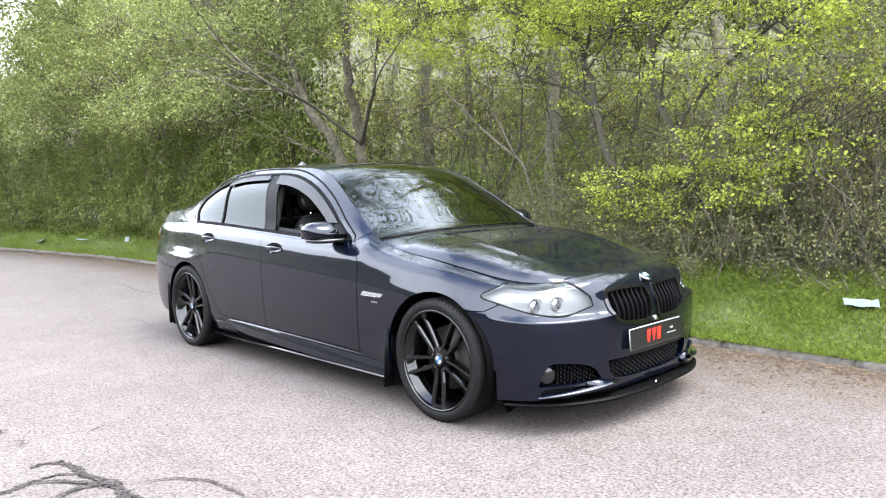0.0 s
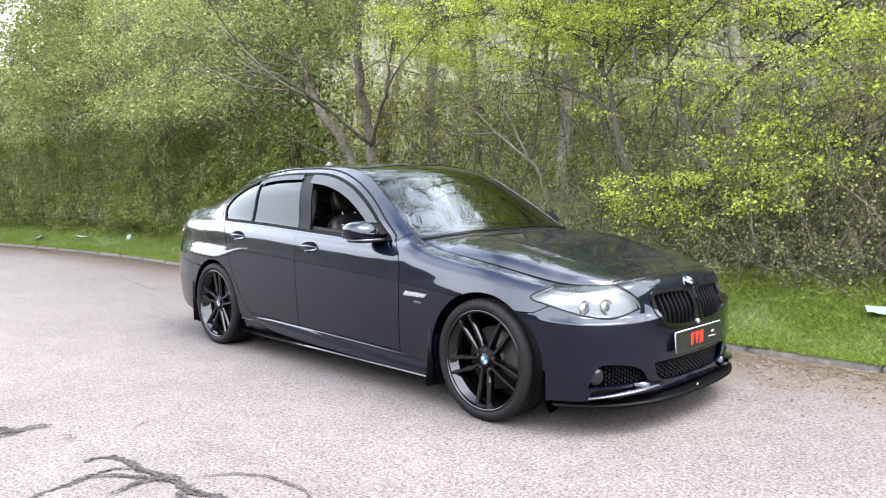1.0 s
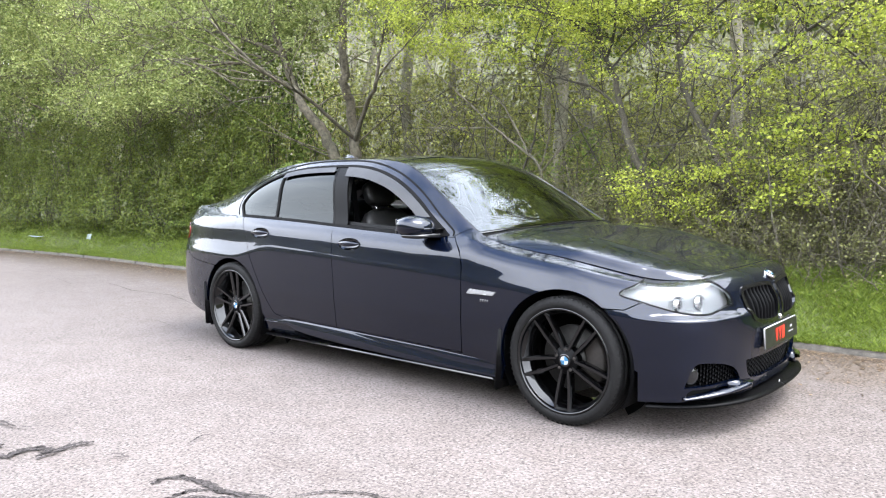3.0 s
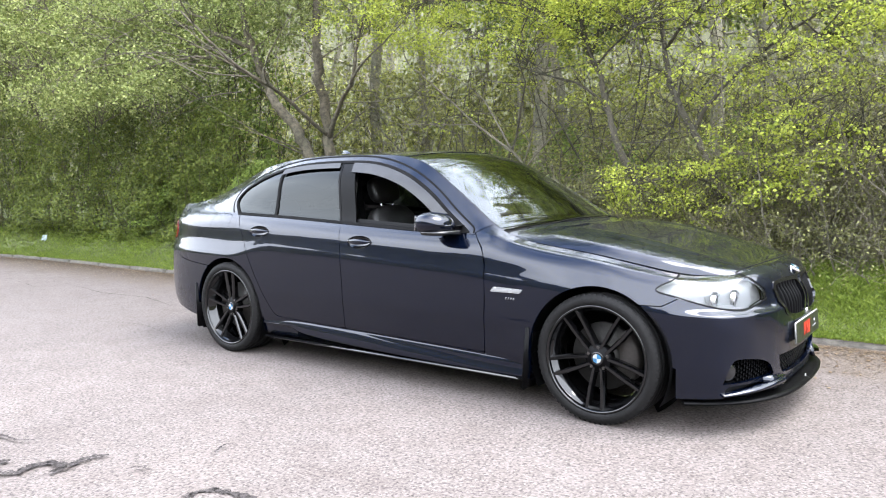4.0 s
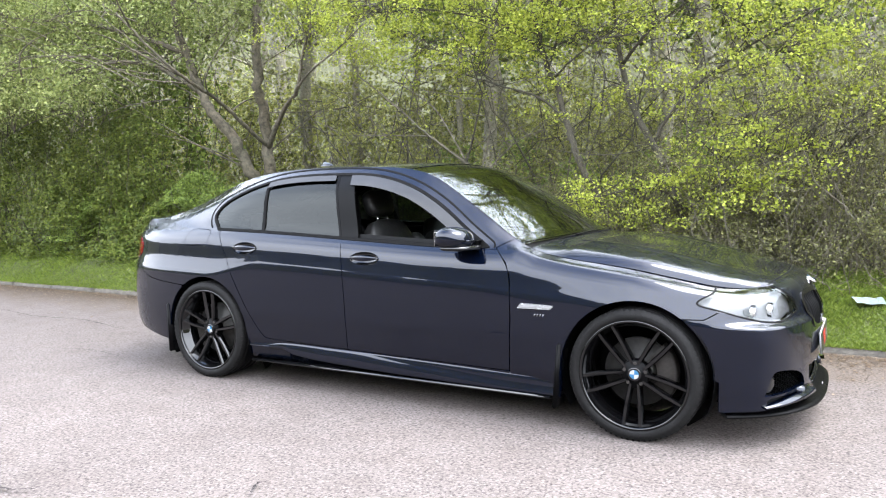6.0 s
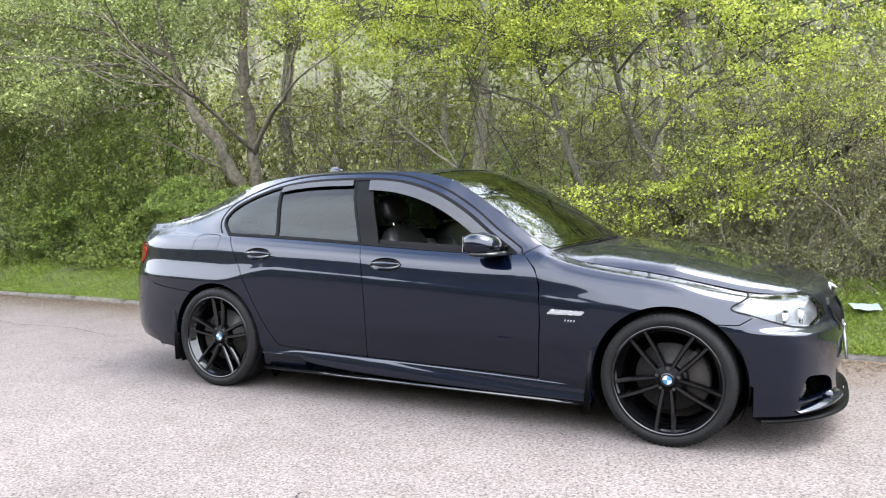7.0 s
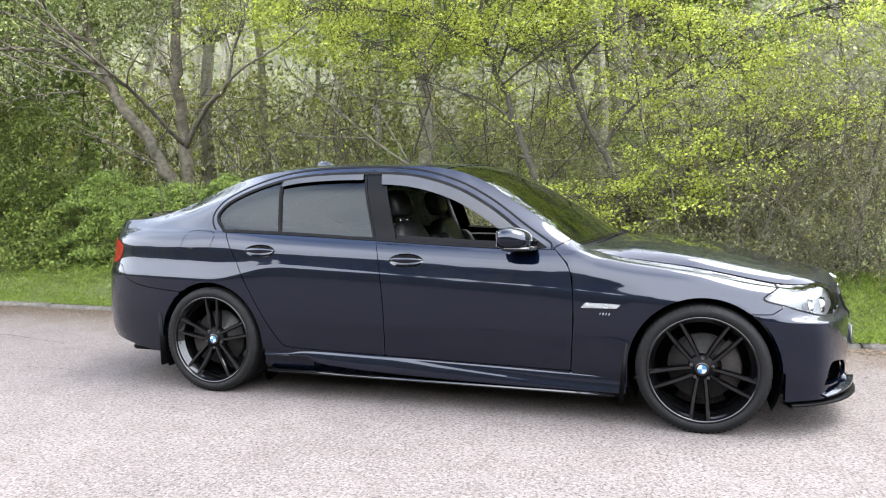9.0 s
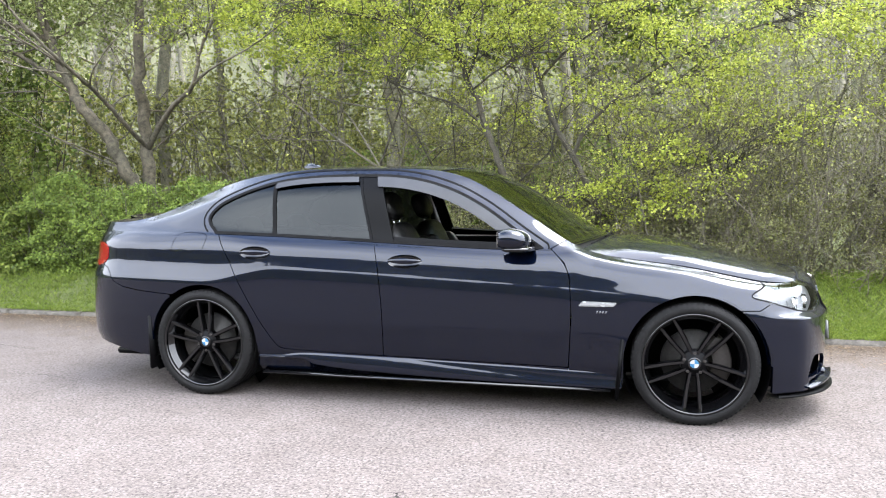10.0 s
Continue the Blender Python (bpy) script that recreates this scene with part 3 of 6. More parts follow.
def build_skirt(car, sign):
    """Side skirt: upright upper part, a ledge that tapers to the front, and a thin black blade below."""
    xs = np.linspace(-1.105, 1.10, 120)
    ledge_top = easy((-1.2, .262), (-.95, .270), (-.82, .288), (-.72, .291), (-.28, .283), (.14, .252), (.45, .229), (.8, .203), (1.2, .196))
    ledge_low = easy((-1.2, .258), (-.95, .262), (-.82, .262), (-.72, .232), (-.28, .203), (.14, .190), (.45, .184), (.8, .181), (1.2, .180))
    verts, faces = [], []
    for x in xs:
        top, y = .313 - .0175 * (x + .93), .893
        zu, zl = float(ledge_top(x)), float(ledge_low(x))
        out = .13 * (zu - zl)
        prof = [(y - .03, top), (y - .004, top - .003), (y, top - .008), (y + .002, (top + zu) / 2), (y + .004, zu + .004), (y + .007, zu - .002), (y + .006 + out * .5, (zu + zl) / 2), (y + .006 + out, zl + .004),
                (y + .005 + out, zl - .002), (y - .012, zl - .008), (y - .03, .178), (y - .06, .175)]
        verts += [(x, sign * a, b) for a, b in prof]
    n = 12
    for i in range(len(xs) - 1):
        for k in range(n - 1):
            q = (i * n + k, (i + 1) * n + k, (i + 1) * n + k + 1, i * n + k + 1)
            faces.append(q if sign > 0 else q[::-1])
    skirt = part("side_skirt", mesh_of("side_skirt", verts, faces), PAINT, car)
    blade = block(-1.08, 1.045, sign * .908, sign * .78, .160, .174, .003)
    bmesh.ops.recalc_face_normals(blade, faces=blade.faces[:])
    part("skirt_blade", blade, GLOSS_BLACK, skirt, "gloss black side skirt blade")
    for x0, x1, y, nm in ((1.062, 1.085, .91, "front"), (-1.872, -1.85, .90, "rear")):
        bm = block(-.011, .011, -.10, .035, .0, .30, .006)
        for c in bm.verts:
            c.co.x += (.03 if nm == "front" else -.01) * max(0, c.co.z - .18) / .12
        bm.transform(pose((x0 + x1) / 2, sign * (y - .012), .12 if nm == "front" else .15) @ Matrix.Diagonal((1, sign, 1.15, 1)))
        bmesh.ops.recalc_face_normals(bm, faces=bm.faces[:])
        part("mud_flap", bm, SATIN_BLACK, car)


def build_mirror(car, sign):
    """Door mirror: painted cap, black base and foot, mirror glass behind."""
    def egg(x0, x1, y0, y1, z0, z1, power=2.6):
        bm = bmesh.new()
        bmesh.ops.create_uvsphere(bm, u_segments=40, v_segments=24, radius=1)
        for c in bm.verts:
            q = c.co
            k = (abs(q.x) ** power + abs(q.y) ** power + abs(q.z) ** power) ** (-1 / power)
            q = q * k
            c.co = Vector(((x0 + x1) / 2 + q.x * (x1 - x0) / 2, (y0 + y1) / 2 + q.y * (y1 - y0) / 2, (z0 + z1) / 2 + q.z * (z1 - z0) / 2))
        return bm
    bm = egg(.415, .600, .845, 1.055, .945, 1.070)
    for c in bm.verts:
        # fuller to the rear, swept forward to the inside, flat mirror face to the rear
        k = (c.co.y - .845) / .21
        c.co.x += .035 * (1 - k) - .02
        if c.co.x < .428:
            c.co.x = .428
        c.co.z -= .018 * max(0, (c.co.x - .5) / .1) * (c.co.z > 1.0)
        c.co.y *= sign
    for f in bm.faces:
        f.smooth = True
    if sign < 0:
        bmesh.ops.reverse_faces(bm, faces=bm.faces[:])
    mirror = part("door_mirror", bm, PAINT, car, "dark blue door mirror with black base")
    base = egg(.43, .60, .80, 1.04, .935, .972, 3.0)
    for c in base.verts:
        c.co.x += .03 * (1 - (c.co.y - .80) / .24)
        c.co.y *= sign
    for f in base.faces:
        f.smooth = True
    if sign < 0:
        bmesh.ops.reverse_faces(base, faces=base.faces[:])
    part("mirror_base", base, GLOSS_BLACK, mirror)
    foot = block(.49, .60, sign * .80, sign * .87, .945, .985, .008)
    bmesh.ops.recalc_face_normals(foot, faces=foot.faces[:])
    part("mirror_foot", foot, SATIN_BLACK, mirror)
    face = block(.4255, .4275, sign * .875, sign * 1.035, .965, 1.052, .0)
    bmesh.ops.recalc_face_normals(face, faces=face.faces[:])
    part("mirror_glass", face, CHROME, mirror)


def build_windows(car, sign):
    """Side glass with black surround, pillar covers, wind deflectors; the front panes are wound down."""
    def edge(p):
        return DLO(p[:, 0], p[:, 2])
    part("window_surround", mesh_of("window_surround", *panel(sign, (-1.56, .70), (.55, 1), (360, 150), lambda p, y, s: np.minimum(edge(p) + .004, .013 - edge(p)), .014, .003)), SEAL, car)
    part("door_seal", mesh_of("door_seal", *panel(sign, (-1.62, .76), (.55, 1), (640, 260), lambda p, y, s: np.minimum(.0048 - np.abs(edge(p) + .034), p[:, 2] - BELT(p[:, 0]) - .006), .002, .0018)), SEAL, car)

    def post_x(z):
        return -.372 - (z - .985) * .30
    cover = lambda p: np.minimum(p[:, 0] - post_x(p[:, 2]) + .018, post_x(p[:, 2]) + .128 - p[:, 0])
    part("pillar_cover", mesh_of("pillar_cover", *panel(sign, (-.60, -.15), (.6, 1), (120, 120), lambda p, y, s: np.minimum.reduce([edge(p) - .012, cover(p), np.abs(p[:, 0] - post_x(p[:, 2])) - .002]), .012, -.001)), SATIN_BLACK, car, "matt black door pillar cover")
    divider = lambda p: p[:, 0] + 1.045 - (p[:, 2] - 1.17) * -.14
    part("window_bar", mesh_of("window_bar", *panel(sign, (-1.15, -.95), (.6, 1), (60, 100), lambda p, y, s: np.minimum(edge(p) - .012, .011 - np.abs(divider(p))), .01, .0)), SEAL, car)
    part("rear_pane", mesh_of("rear_pane", *panel(sign, (-1.10, -.35), (.6, 1), (90, 70), lambda p, y, s: np.minimum.reduce([edge(p) - .008, divider(p), post_x(p[:, 2]) - p[:, 0]]), .003, -.008)), TINT_GLASS, car, "dark tinted rear door glass")
    part("quarter_pane", mesh_of("quarter_pane", *panel(sign, (-1.56, -1.0), (.6, 1), (80, 70), lambda p, y, s: np.minimum(edge(p) - .008, -divider(p)), .003, -.006)), TINT_GLASS, car, "dark tinted quarter glass")
    # smoked deflectors along the upper window frames
    front = lambda p: np.minimum.reduce([edge(p) - .012, .074 - edge(p), p[:, 0] - post_x(p[:, 2]) - .10, p[:, 2] - 1.055])
    part("wind_deflector", mesh_of("wind_deflector", *panel(sign, (-.45, .60), (.6, 1), (200, 130), lambda p, y, s: front(p), .004, .010)), DEFLECTOR, car, "smoked grey window deflector")
    rear = lambda p: np.minimum.reduce([edge(p) - .012, .046 - edge(p), p[:, 2] - 1.2, p[:, 0] + 1.06, post_x(p[:, 2]) - .022 - p[:, 0]])
    part("wind_deflector", mesh_of("wind_deflector", *panel(sign, (-1.10, -.45), (.6, 1), (120, 130), lambda p, y, s: rear(p), .004, .010)), DEFLECTOR, car, "smoked grey window deflector")
    # door frame seen inside the open window
    part("window_channel", mesh_of("window_channel", *panel(sign, (-.40, .70), (.55, 1), (200, 130), lambda p, y, s: np.minimum.reduce([edge(p) - .012, .034 - edge(p), p[:, 0] - post_x(p[:, 2]) - .115]), .03, -.016)), SATIN_BLACK, car)
    # fixed corner piece ahead of the front pane
    part("mirror_corner", mesh_of("mirror_corner", *panel(sign, (.40, .70), (.55, 1), (60, 80), lambda p, y, s: np.minimum(edge(p) - .010, p[:, 0] - .44 + (p[:, 2] - 1.05) * .1), .02, -.002)), SATIN_BLACK, car)


def build_headlight(car, sign):
    lamp = part("headlight", mesh_of("headlight", *panel(sign, (1.75, 2.50), (.30, 1), (130, 90), lambda p, y, s: LAMP(s, p[:, 2]) + .012, .0, -.040)), LAMP_SILVER, car, "clear headlight with pale silver reflectors")
    part("headlight_lens", mesh_of("headlight_lens", *panel(sign, (1.75, 2.50), (.30, 1), (160, 100), lambda p, y, s: LAMP(s, p[:, 2]) - .001, .012, .001)), CLEAR_LENS, lamp, "clear plastic lens")
    part("lamp_bezel", mesh_of("lamp_bezel", *panel(sign, (1.95, 2.45), (.30, 1), (100, 80), lambda p, y, s: np.minimum.reduce([LAMP(s, p[:, 2]) - .012, .672 - p[:, 2], s - 2.05, 2.385 - s]), .006, -.030)), BEZEL, lamp)
    part("lamp_seal", mesh_of("lamp_seal", *panel(sign, (1.74, 2.52), (.28, 1), (420, 300), lambda p, y, s: .0032 - np.abs(LAMP(s, p[:, 2]) + .001), .001, .0022)), SEAL, lamp)
    eye = flank(sign)
    for s, z in ((2.125, .652), (2.245, .656)):
        v = np.linspace(.3, 1, 300)
        p = eye(np.full(300, s), v)
        at = p[np.argmin(abs(p[:, 2] - z))]
        spot = Vector((at[0] - .034, at[1] - sign * .010, z))
        for nm, prof, mat in (("ring", [(.034, .0), (.035, .012), (.040, .012), (.043, -.01)], CHROME), ("projector", [(.0, .014), (.014, .012), (.024, .008), (.031, .0), (.035, -.01)], GLOSS_BLACK)):
            vs, fs = lathe(prof, 28)
            me = mesh_of(nm, [spot + Vector((b, a, c)) for a, b, c in vs], fs)
            part(nm, me, mat, lamp)
    return lamp


def build_nose(car):
    # kidney grilles
    for sign in (-1, 1):
        ringed = panel(sign, (2.40, S_NOSE), (.2, .9), (110, 120), lambda p, y, s: np.minimum(KIDNEY(y, p[:, 2]) + .006, .014 - KIDNEY(y, p[:, 2])), .02, .006)
        grille = part("kidney_grille", mesh_of("kidney_grille", *ringed), GLOSS_BLACK, car, "gloss black kidney grille with upright slats")
        for k in range(8):
            y = .058 + k * .0395
            zs = np.linspace(.528, .722, 12)
            verts, faces = [], []
            for z in zs:
                x = nose_x(y, z) - .012
                for a, b in ((-.035, -.004), (.0, -.005), (.006, 0), (.0, .005), (-.035, .004)):
                    verts.append((x + a, sign * (y + b), z))
            for i in range(11):
                for j in range(4):
                    q = (i * 5 + j, i * 5 + j + 1, i * 5 + j + 6, i * 5 + j + 5)
                    faces.append(q if sign > 0 else q[::-1])
            part("slat", mesh_of("slat", verts, faces), SATIN_BLACK, grille)
        part("grille_back", block(2.13, 2.14, sign * .02, sign * .37, .52, .72), SATIN_BLACK, grille)
    # honeycomb in the lower intake and beside the fog lamps
    intake = part("lower_grille", mesh_of("lower_grille", *honeycomb(-.40, .40, .235, .37, .026, lambda y, z: nose_x(abs(y), z) - .035)), SATIN_BLACK, car, "black honeycomb lower grille")
    part("grille_back", block(2.14, 2.15, -.42, .42, .22, .38), SATIN_BLACK, intake)
    for sign in (-1, 1):
        fog = part("fog_grille", mesh_of("fog_grille", *honeycomb(.44, .66, .255, .39, .024, lambda y, z: nose_x(y, z) - .030, sign)), SATIN_BLACK, car)
        part("fog_housing", mesh_of("fog_housing", *panel(sign, (1.98, 2.55), (0, .4), (60, 50), lambda p, y, s: FOG(s, p[:, 2]) + .03, 0, -.055)), SATIN_BLACK, fog)
        part("slot_back", mesh_of("slot_back", *panel(sign, (1.98, 2.65), (0, .3), (60, 40), lambda p, y, s: SLOT(s, p[:, 2]) + .015, 0, -.03)), SATIN_BLACK, fog)
        vs, fs = lathe([(.0, .006), (.03, .004), (.044, .0), (.047, -.012), (.047, -.05)], 32)
        aim = Matrix.Translation((nose_x(.70, .315) - .030, sign * .70, .315)) @ pose(0, 0, 0, 0, 0, -90 + (-28 if sign < 0 else 28)) 
        part("fog_lamp", mesh_of("fog_lamp", [aim @ Vector(v) for v in vs], fs), FOG_GLASS, car, "round fog lamp")
        # painted winglet under the fog opening
        verts, faces = [], []
        ss = np.linspace(2.10, 2.50, 30)
        for i, s in enumerate(ss):
            k = i / 29
            out = .040 - .010 * k
            z0 = .206 + .026 * k
            for o, dz in ((-.05, .012), (out, .008 + .012 * k), (out + .004, 0), (-.05, -.010)):
                d = np.array([plan_x(s + .001) - plan_x(s - .001), plan_y(s + .001) - plan_y(s - .001)])
                d /= np.linalg.norm(d)
                nrm = np.array([-d[1], d[0]])
                verts.append((plan_x(s) + nrm[0] * o, sign * (plan_y(s) + nrm[1] * o), z0 + dz))
        for i in range(29):
            for j in range(3):
                q = (i * 4 + j, i * 4 + j + 1, i * 4 + j + 5, i * 4 + j + 4)
                faces.append(q if sign < 0 else q[::-1])
        winglet = part("winglet", mesh_of("winglet", verts, faces), PAINT, car)
        # upright fin at its inner end
        verts = []
        for deep in (0, -.030):
            for s, z, o in ((2.36, .268, .001), (2.45, .264, .002), (2.57, .248, .004), (2.53, .208, .014), (2.40, .204, .022), (2.37, .235, .010)):
                d = np.array([plan_x(s + .001) - plan_x(s - .001), plan_y(s + .001) - plan_y(s - .001)])
                d /= np.linalg.norm(d)
                verts.append((plan_x(s) - d[1] * (o + deep), sign * (plan_y(s) + d[0] * (o + deep)), z))
        faces = [(0, 1, 2, 3, 4, 5), (11, 10, 9, 8, 7, 6)] + [(k, k + 6, (k + 1) % 6 + 6, (k + 1) % 6) for k in range(6)]
        fin = bmesh.new()
        fin.from_mesh(mesh_of("fin", verts, faces, False))
        bmesh.ops.recalc_face_normals(fin, faces=fin.faces[:])
        part("fin", soften(fin, .003), PAINT, winglet)
    # splitter
    verts, faces = [], []
    ss = np.concatenate([np.linspace(1.93, S_NOSE, 60)])
    for sign, order in ((-1, 1), (1, -1)):
        for s in (ss if sign < 0 else ss[::-1]):
            d = np.array([plan_x(s + .001) - plan_x(s - .001), plan_y(s + .001) - plan_y(s - .001)])
            d /= np.linalg.norm(d)
            nrm = np.array([-d[1], d[0]])
            if nrm[0] < 0 and s > 2:
                nrm = -nrm
            if s <= 2 and nrm[1] < 0:
                nrm = -nrm
            out = float(np.interp(s, [1.93, 2.06, 2.25, 2.5, 2.9], [.002, .012, .030, .042, .036]))
            up = float(np.interp(s, [1.93, 2.3, 2.6, 2.9], [.0, .004, .004, .0]))
            for o, z in ((-.12, .188), (out - .02, .186 + up), (out, .178 + up), (out, .168 + up), (out - .02, .163 + up), (-.12, .165)):
                verts.append((plan_x(s) + nrm[0] * o, sign * (plan_y(s) + nrm[1] * o), z - .01))
    n = len(ss) * 2
    for i in range(n - 1):
        for j in range(5):
            faces.append((i * 6 + j, i * 6 + j + 1, i * 6 + j + 7, i * 6 + j + 6))
    me = mesh_of("splitter", verts, faces)
    bm = bmesh.new()
    bm.from_mesh(me)
    bmesh.ops.recalc_face_normals(bm, faces=bm.faces[:])
    part("splitter", bm, SATIN_BLACK, car, "satin black front splitter lip")
    disc(car, "nose_camera", (nose_x(0, .532) + .004, 0, .532), (1, 0, .05), .013, .008, CHROME, "small round camera below the grilles")
    part("lip_clip", block(nose_x(0, .2) + .034, nose_x(0, .2) + .040, -.012, .0, .166, .188, .002), WHITE_PRINT, car, "tiny white clip on the splitter")


def nose_x(y, z):
    """How far ahead the front skin lies at a place across and up."""
    s = np.linspace(1.9, S_NOSE, 160)
    v = np.linspace(0, 1, 60)
    if not SKIN:
        a, b = np.meshgrid(s, v, indexing="ij")
        SKIN.append(flank(1)(a.ravel(), b.ravel()))
    p = SKIN[0]
    d = (p[:, 1] - y) ** 2 + (p[:, 2] - z) ** 2
    k = np.argsort(d)[:3]
    return float(np.average(p[k, 0], weights=1 / (d[k] + 1e-6)))


SKIN = []


def honeycomb(y0, y1, z0, z1, cell, depth_at, sign=1):
    """Open hexagon cells as thin walls."""
    verts, faces = [], []
    h = cell * .866
    rows = int((z1 - z0) / (h * .5)) + 1
    for r in range(rows):
        for c in range(int((y1 - y0) / (cell * 1.5)) + 1):
            cy, cz = y0 + c * cell * 1.5 + (r % 2) * cell * .75, z0 + r * h * .5
            if cy > y1 or cz > z1:
                continue
            k = len(verts)
            for j in range(6):
                a = math.pi / 3 * j
                for size, deep in ((.5, 0), (.40, 0), (.40, -.02)):
                    y, z = cy + cell * size * math.cos(a), cz + cell * size * math.sin(a)
                    verts.append((depth_at(cy, cz) + deep, sign * y, z))
            for j in range(6):
                l = (j + 1) % 6
                for w in (0, 1):
                    q = (k + j * 3 + w, k + l * 3 + w, k + l * 3 + w + 1, k + j * 3 + w + 1)
                    faces.append(q if sign < 0 else q[::-1])
    return verts, faces


DISC = simple("worn_brake_disc", (.03, .0285, .027), .5, metal=.7, scale=40)
BEZEL = simple("grey_lamp_bezel", (.09, .09, .093), .4, metal=.25)
LAMP_SILVER = simple("lamp_silver", (.105, .105, .108), .42, metal=.2, vary=.12, scale=25)
DEFLECTOR = simple("smoked_deflector", (0.034, 0.035, 0.038), 0.3, scale=6, vary=.1, coat=0.3, spec=0.0)
FOG_GLASS = simple("fog_lamp_glass", (0.006, 0.006, 0.0065), 0.1, coat=1.0, spec=0.0)


# ---- wheels ----
def build_wheel(car, x, sign, radius, width, turn, face):
    """Tyre, ten-spoke rim in five pairs, hub cap, bolts, brake disc and caliper. Local y points outwards."""
    base = Matrix.Translation((x, sign * face, HUB_Z)) @ (Matrix.Identity(4) if sign > 0 else pose(0, 0, 0, 0, 0, 180))

    def put(me):
        me.transform(base)
        return me
    r = radius
    prof = [(.262, -width + .01), (.285, -width - .004), (r - .02, -width - .006), (r - .005, -width + .02)]
    for k in range(5):
        w = -width + .03 + k * (width - .06) / 4
        prof += [(r, w), (r, w + .018), (r - .007, w + .020), (r - .007, w + .027)] if k < 4 else [(r, w)]
    prof += [(r - .004, -.012), (r - .016, .003), (r - .034, .010), (.288, .008), (.279, .002), (.276, -.004)]
    vs, fs = lathe(prof, 96)
    wheel = part("wheel", put(mesh_of("wheel", vs, [f[::-1] for f in fs])), RUBBER, car, "black low-profile tyre on gloss black alloy rim")
    # tread blocks' side notches
    notch = []
    for k in range(72):
        a = 2 * math.pi * k / 72
        m = pose(0, 0, 0, 0, -math.degrees(a), 0)
        vs = [m @ Vector(c) for c in ((r - .030, .0095, -.0085), (r - .004, -.004, -.0085), (r - .0006, -.030, -.0085), (r - .030, .0095, .0045), (r - .004, -.004, .0045), (r - .0006, -.030, .0045),
                                      (r - .034, .004, -.0085), (r - .012, -.012, -.0085), (r - .006, -.034, -.0085), (r - .034, .004, .0045), (r - .012, -.012, .0045), (r - .006, -.034, .0045))]
        notch.append((vs, [(0, 1, 4, 3), (1, 2, 5, 4), (0, 6, 7, 1), (1, 7, 8, 2), (3, 4, 10, 9), (4, 5, 11, 10), (2, 8, 11, 5)]))
    part("tread_edge", put(mesh_of("tread_edge", *joined(*notch), smooth=False)), RUBBER, wheel)
    # barrel and lip
    vs, fs = lathe([(.279, .0), (.278, .004), (.272, .006), (.266, .003), (.263, -.006), (.262, -.018), (.254, -.022), (.252, -.046), (.244, -.050), (.241, -.10), (.232, -.12), (.240, -width)], 96)
    part("rim", put(mesh_of("rim", vs, [f[::-1] for f in fs])), RIM_BLACK, wheel, "gloss black alloy rim")
    # spokes
    for pair in range(5):
        for half in (-1, 1):
            a0 = math.radians(turn + pair * 72)
            verts, faces = [], []
            for i in range(13):
                k = i / 12
                rr = .050 + (.262 - .050) * k
                off = half * (.019 + .004 * math.sin(k * math.pi) + .022 * k ** 1.1)          # half the gap between the two of a pair
                w = .0108 + .0025 * math.sin(k * math.pi)
                out = -.030 + .004 * math.sin(k * math.pi) - .002 + .020 * k ** 2.2
                for du, dy in ((-w, -.044 + .014 * k), (-w, -.010), (-w * .55, .0), (w * .55, .0), (w, -.010), (w, -.044 + .014 * k)):
                    u = off + du
                    verts.append((rr * math.cos(a0) - u * math.sin(a0), out + dy, rr * math.sin(a0) + u * math.cos(a0)))
            for i in range(12):
                for j in range(5):
                    faces.append((i * 6 + j, i * 6 + j + 1, i * 6 + j + 7, i * 6 + j + 6))
            me = mesh_of("spoke", verts, faces, False)
            bm = bmesh.new()
            bm.from_mesh(me)
            bmesh.ops.recalc_face_normals(bm, faces=bm.faces[:])
            c = sum((f.normal.y * f.calc_area() for f in bm.faces), 0)
            if c < 0:
                bmesh.ops.reverse_faces(bm, faces=bm.faces[:])
            bm.to_mesh(me)
            bm.free()
            part("spoke", put(me), RIM_BLACK, wheel)
    vs, fs = lathe([(.0, -.026), (.034, -.026), (.036, -.032), (.068, -.0335), (.072, -.038), (.0735, -.046), (.075, -.08)], 48)
    part("hub", put(mesh_of("hub", vs, [f[::-1] for f in fs])), SATIN_BLACK, wheel)
    for k in range(5):
        a = math.radians(turn + 36 + k * 72)
        vs, fs = lathe([(.0, -.030), (.008, -.030), (.010, -.033), (.010, -.05)], 6)
        part("wheel_bolt", put(mesh_of("wheel_bolt", [Vector(v) + Vector((.056 * math.cos(a), 0, .056 * math.sin(a))) for v in vs], [f[::-1] for f in fs], False)), CAST, wheel)
    # round badge in blue and white quarters with a black rim
    vs, fs = lathe([(.023, -.0245), (.031, -.0235), (.034, -.026)], 40)
    part("cap_ring", put(mesh_of("cap_ring", vs, [f[::-1] for f in fs])), GLOSS_BLACK, wheel)
    for k in range(4):
        vs = [(0, -.0235, 0)] + [(.0235 * math.cos(math.pi / 2 * k + j * math.pi / 16), -.0242, .0235 * math.sin(math.pi / 2 * k + j * math.pi / 16)) for j in range(9)]
        part("cap_quarter", put(mesh_of("cap_quarter", vs, [(0, j + 2, j + 1) for j in range(8)])), BLUE_ENAMEL if k % 2 else WHITE_ENAMEL, wheel)
    # brake
    vs, fs = lathe([(.06, -.085), (.075, -.085), (.078, -.105), (.174, -.105), (.175, -.135), (.06, -.135)], 64)
    part("brake_disc", put(mesh_of("brake_disc", vs, [f[::-1] for f in fs])), DISC, wheel, "worn steel brake disc")
    cal = []
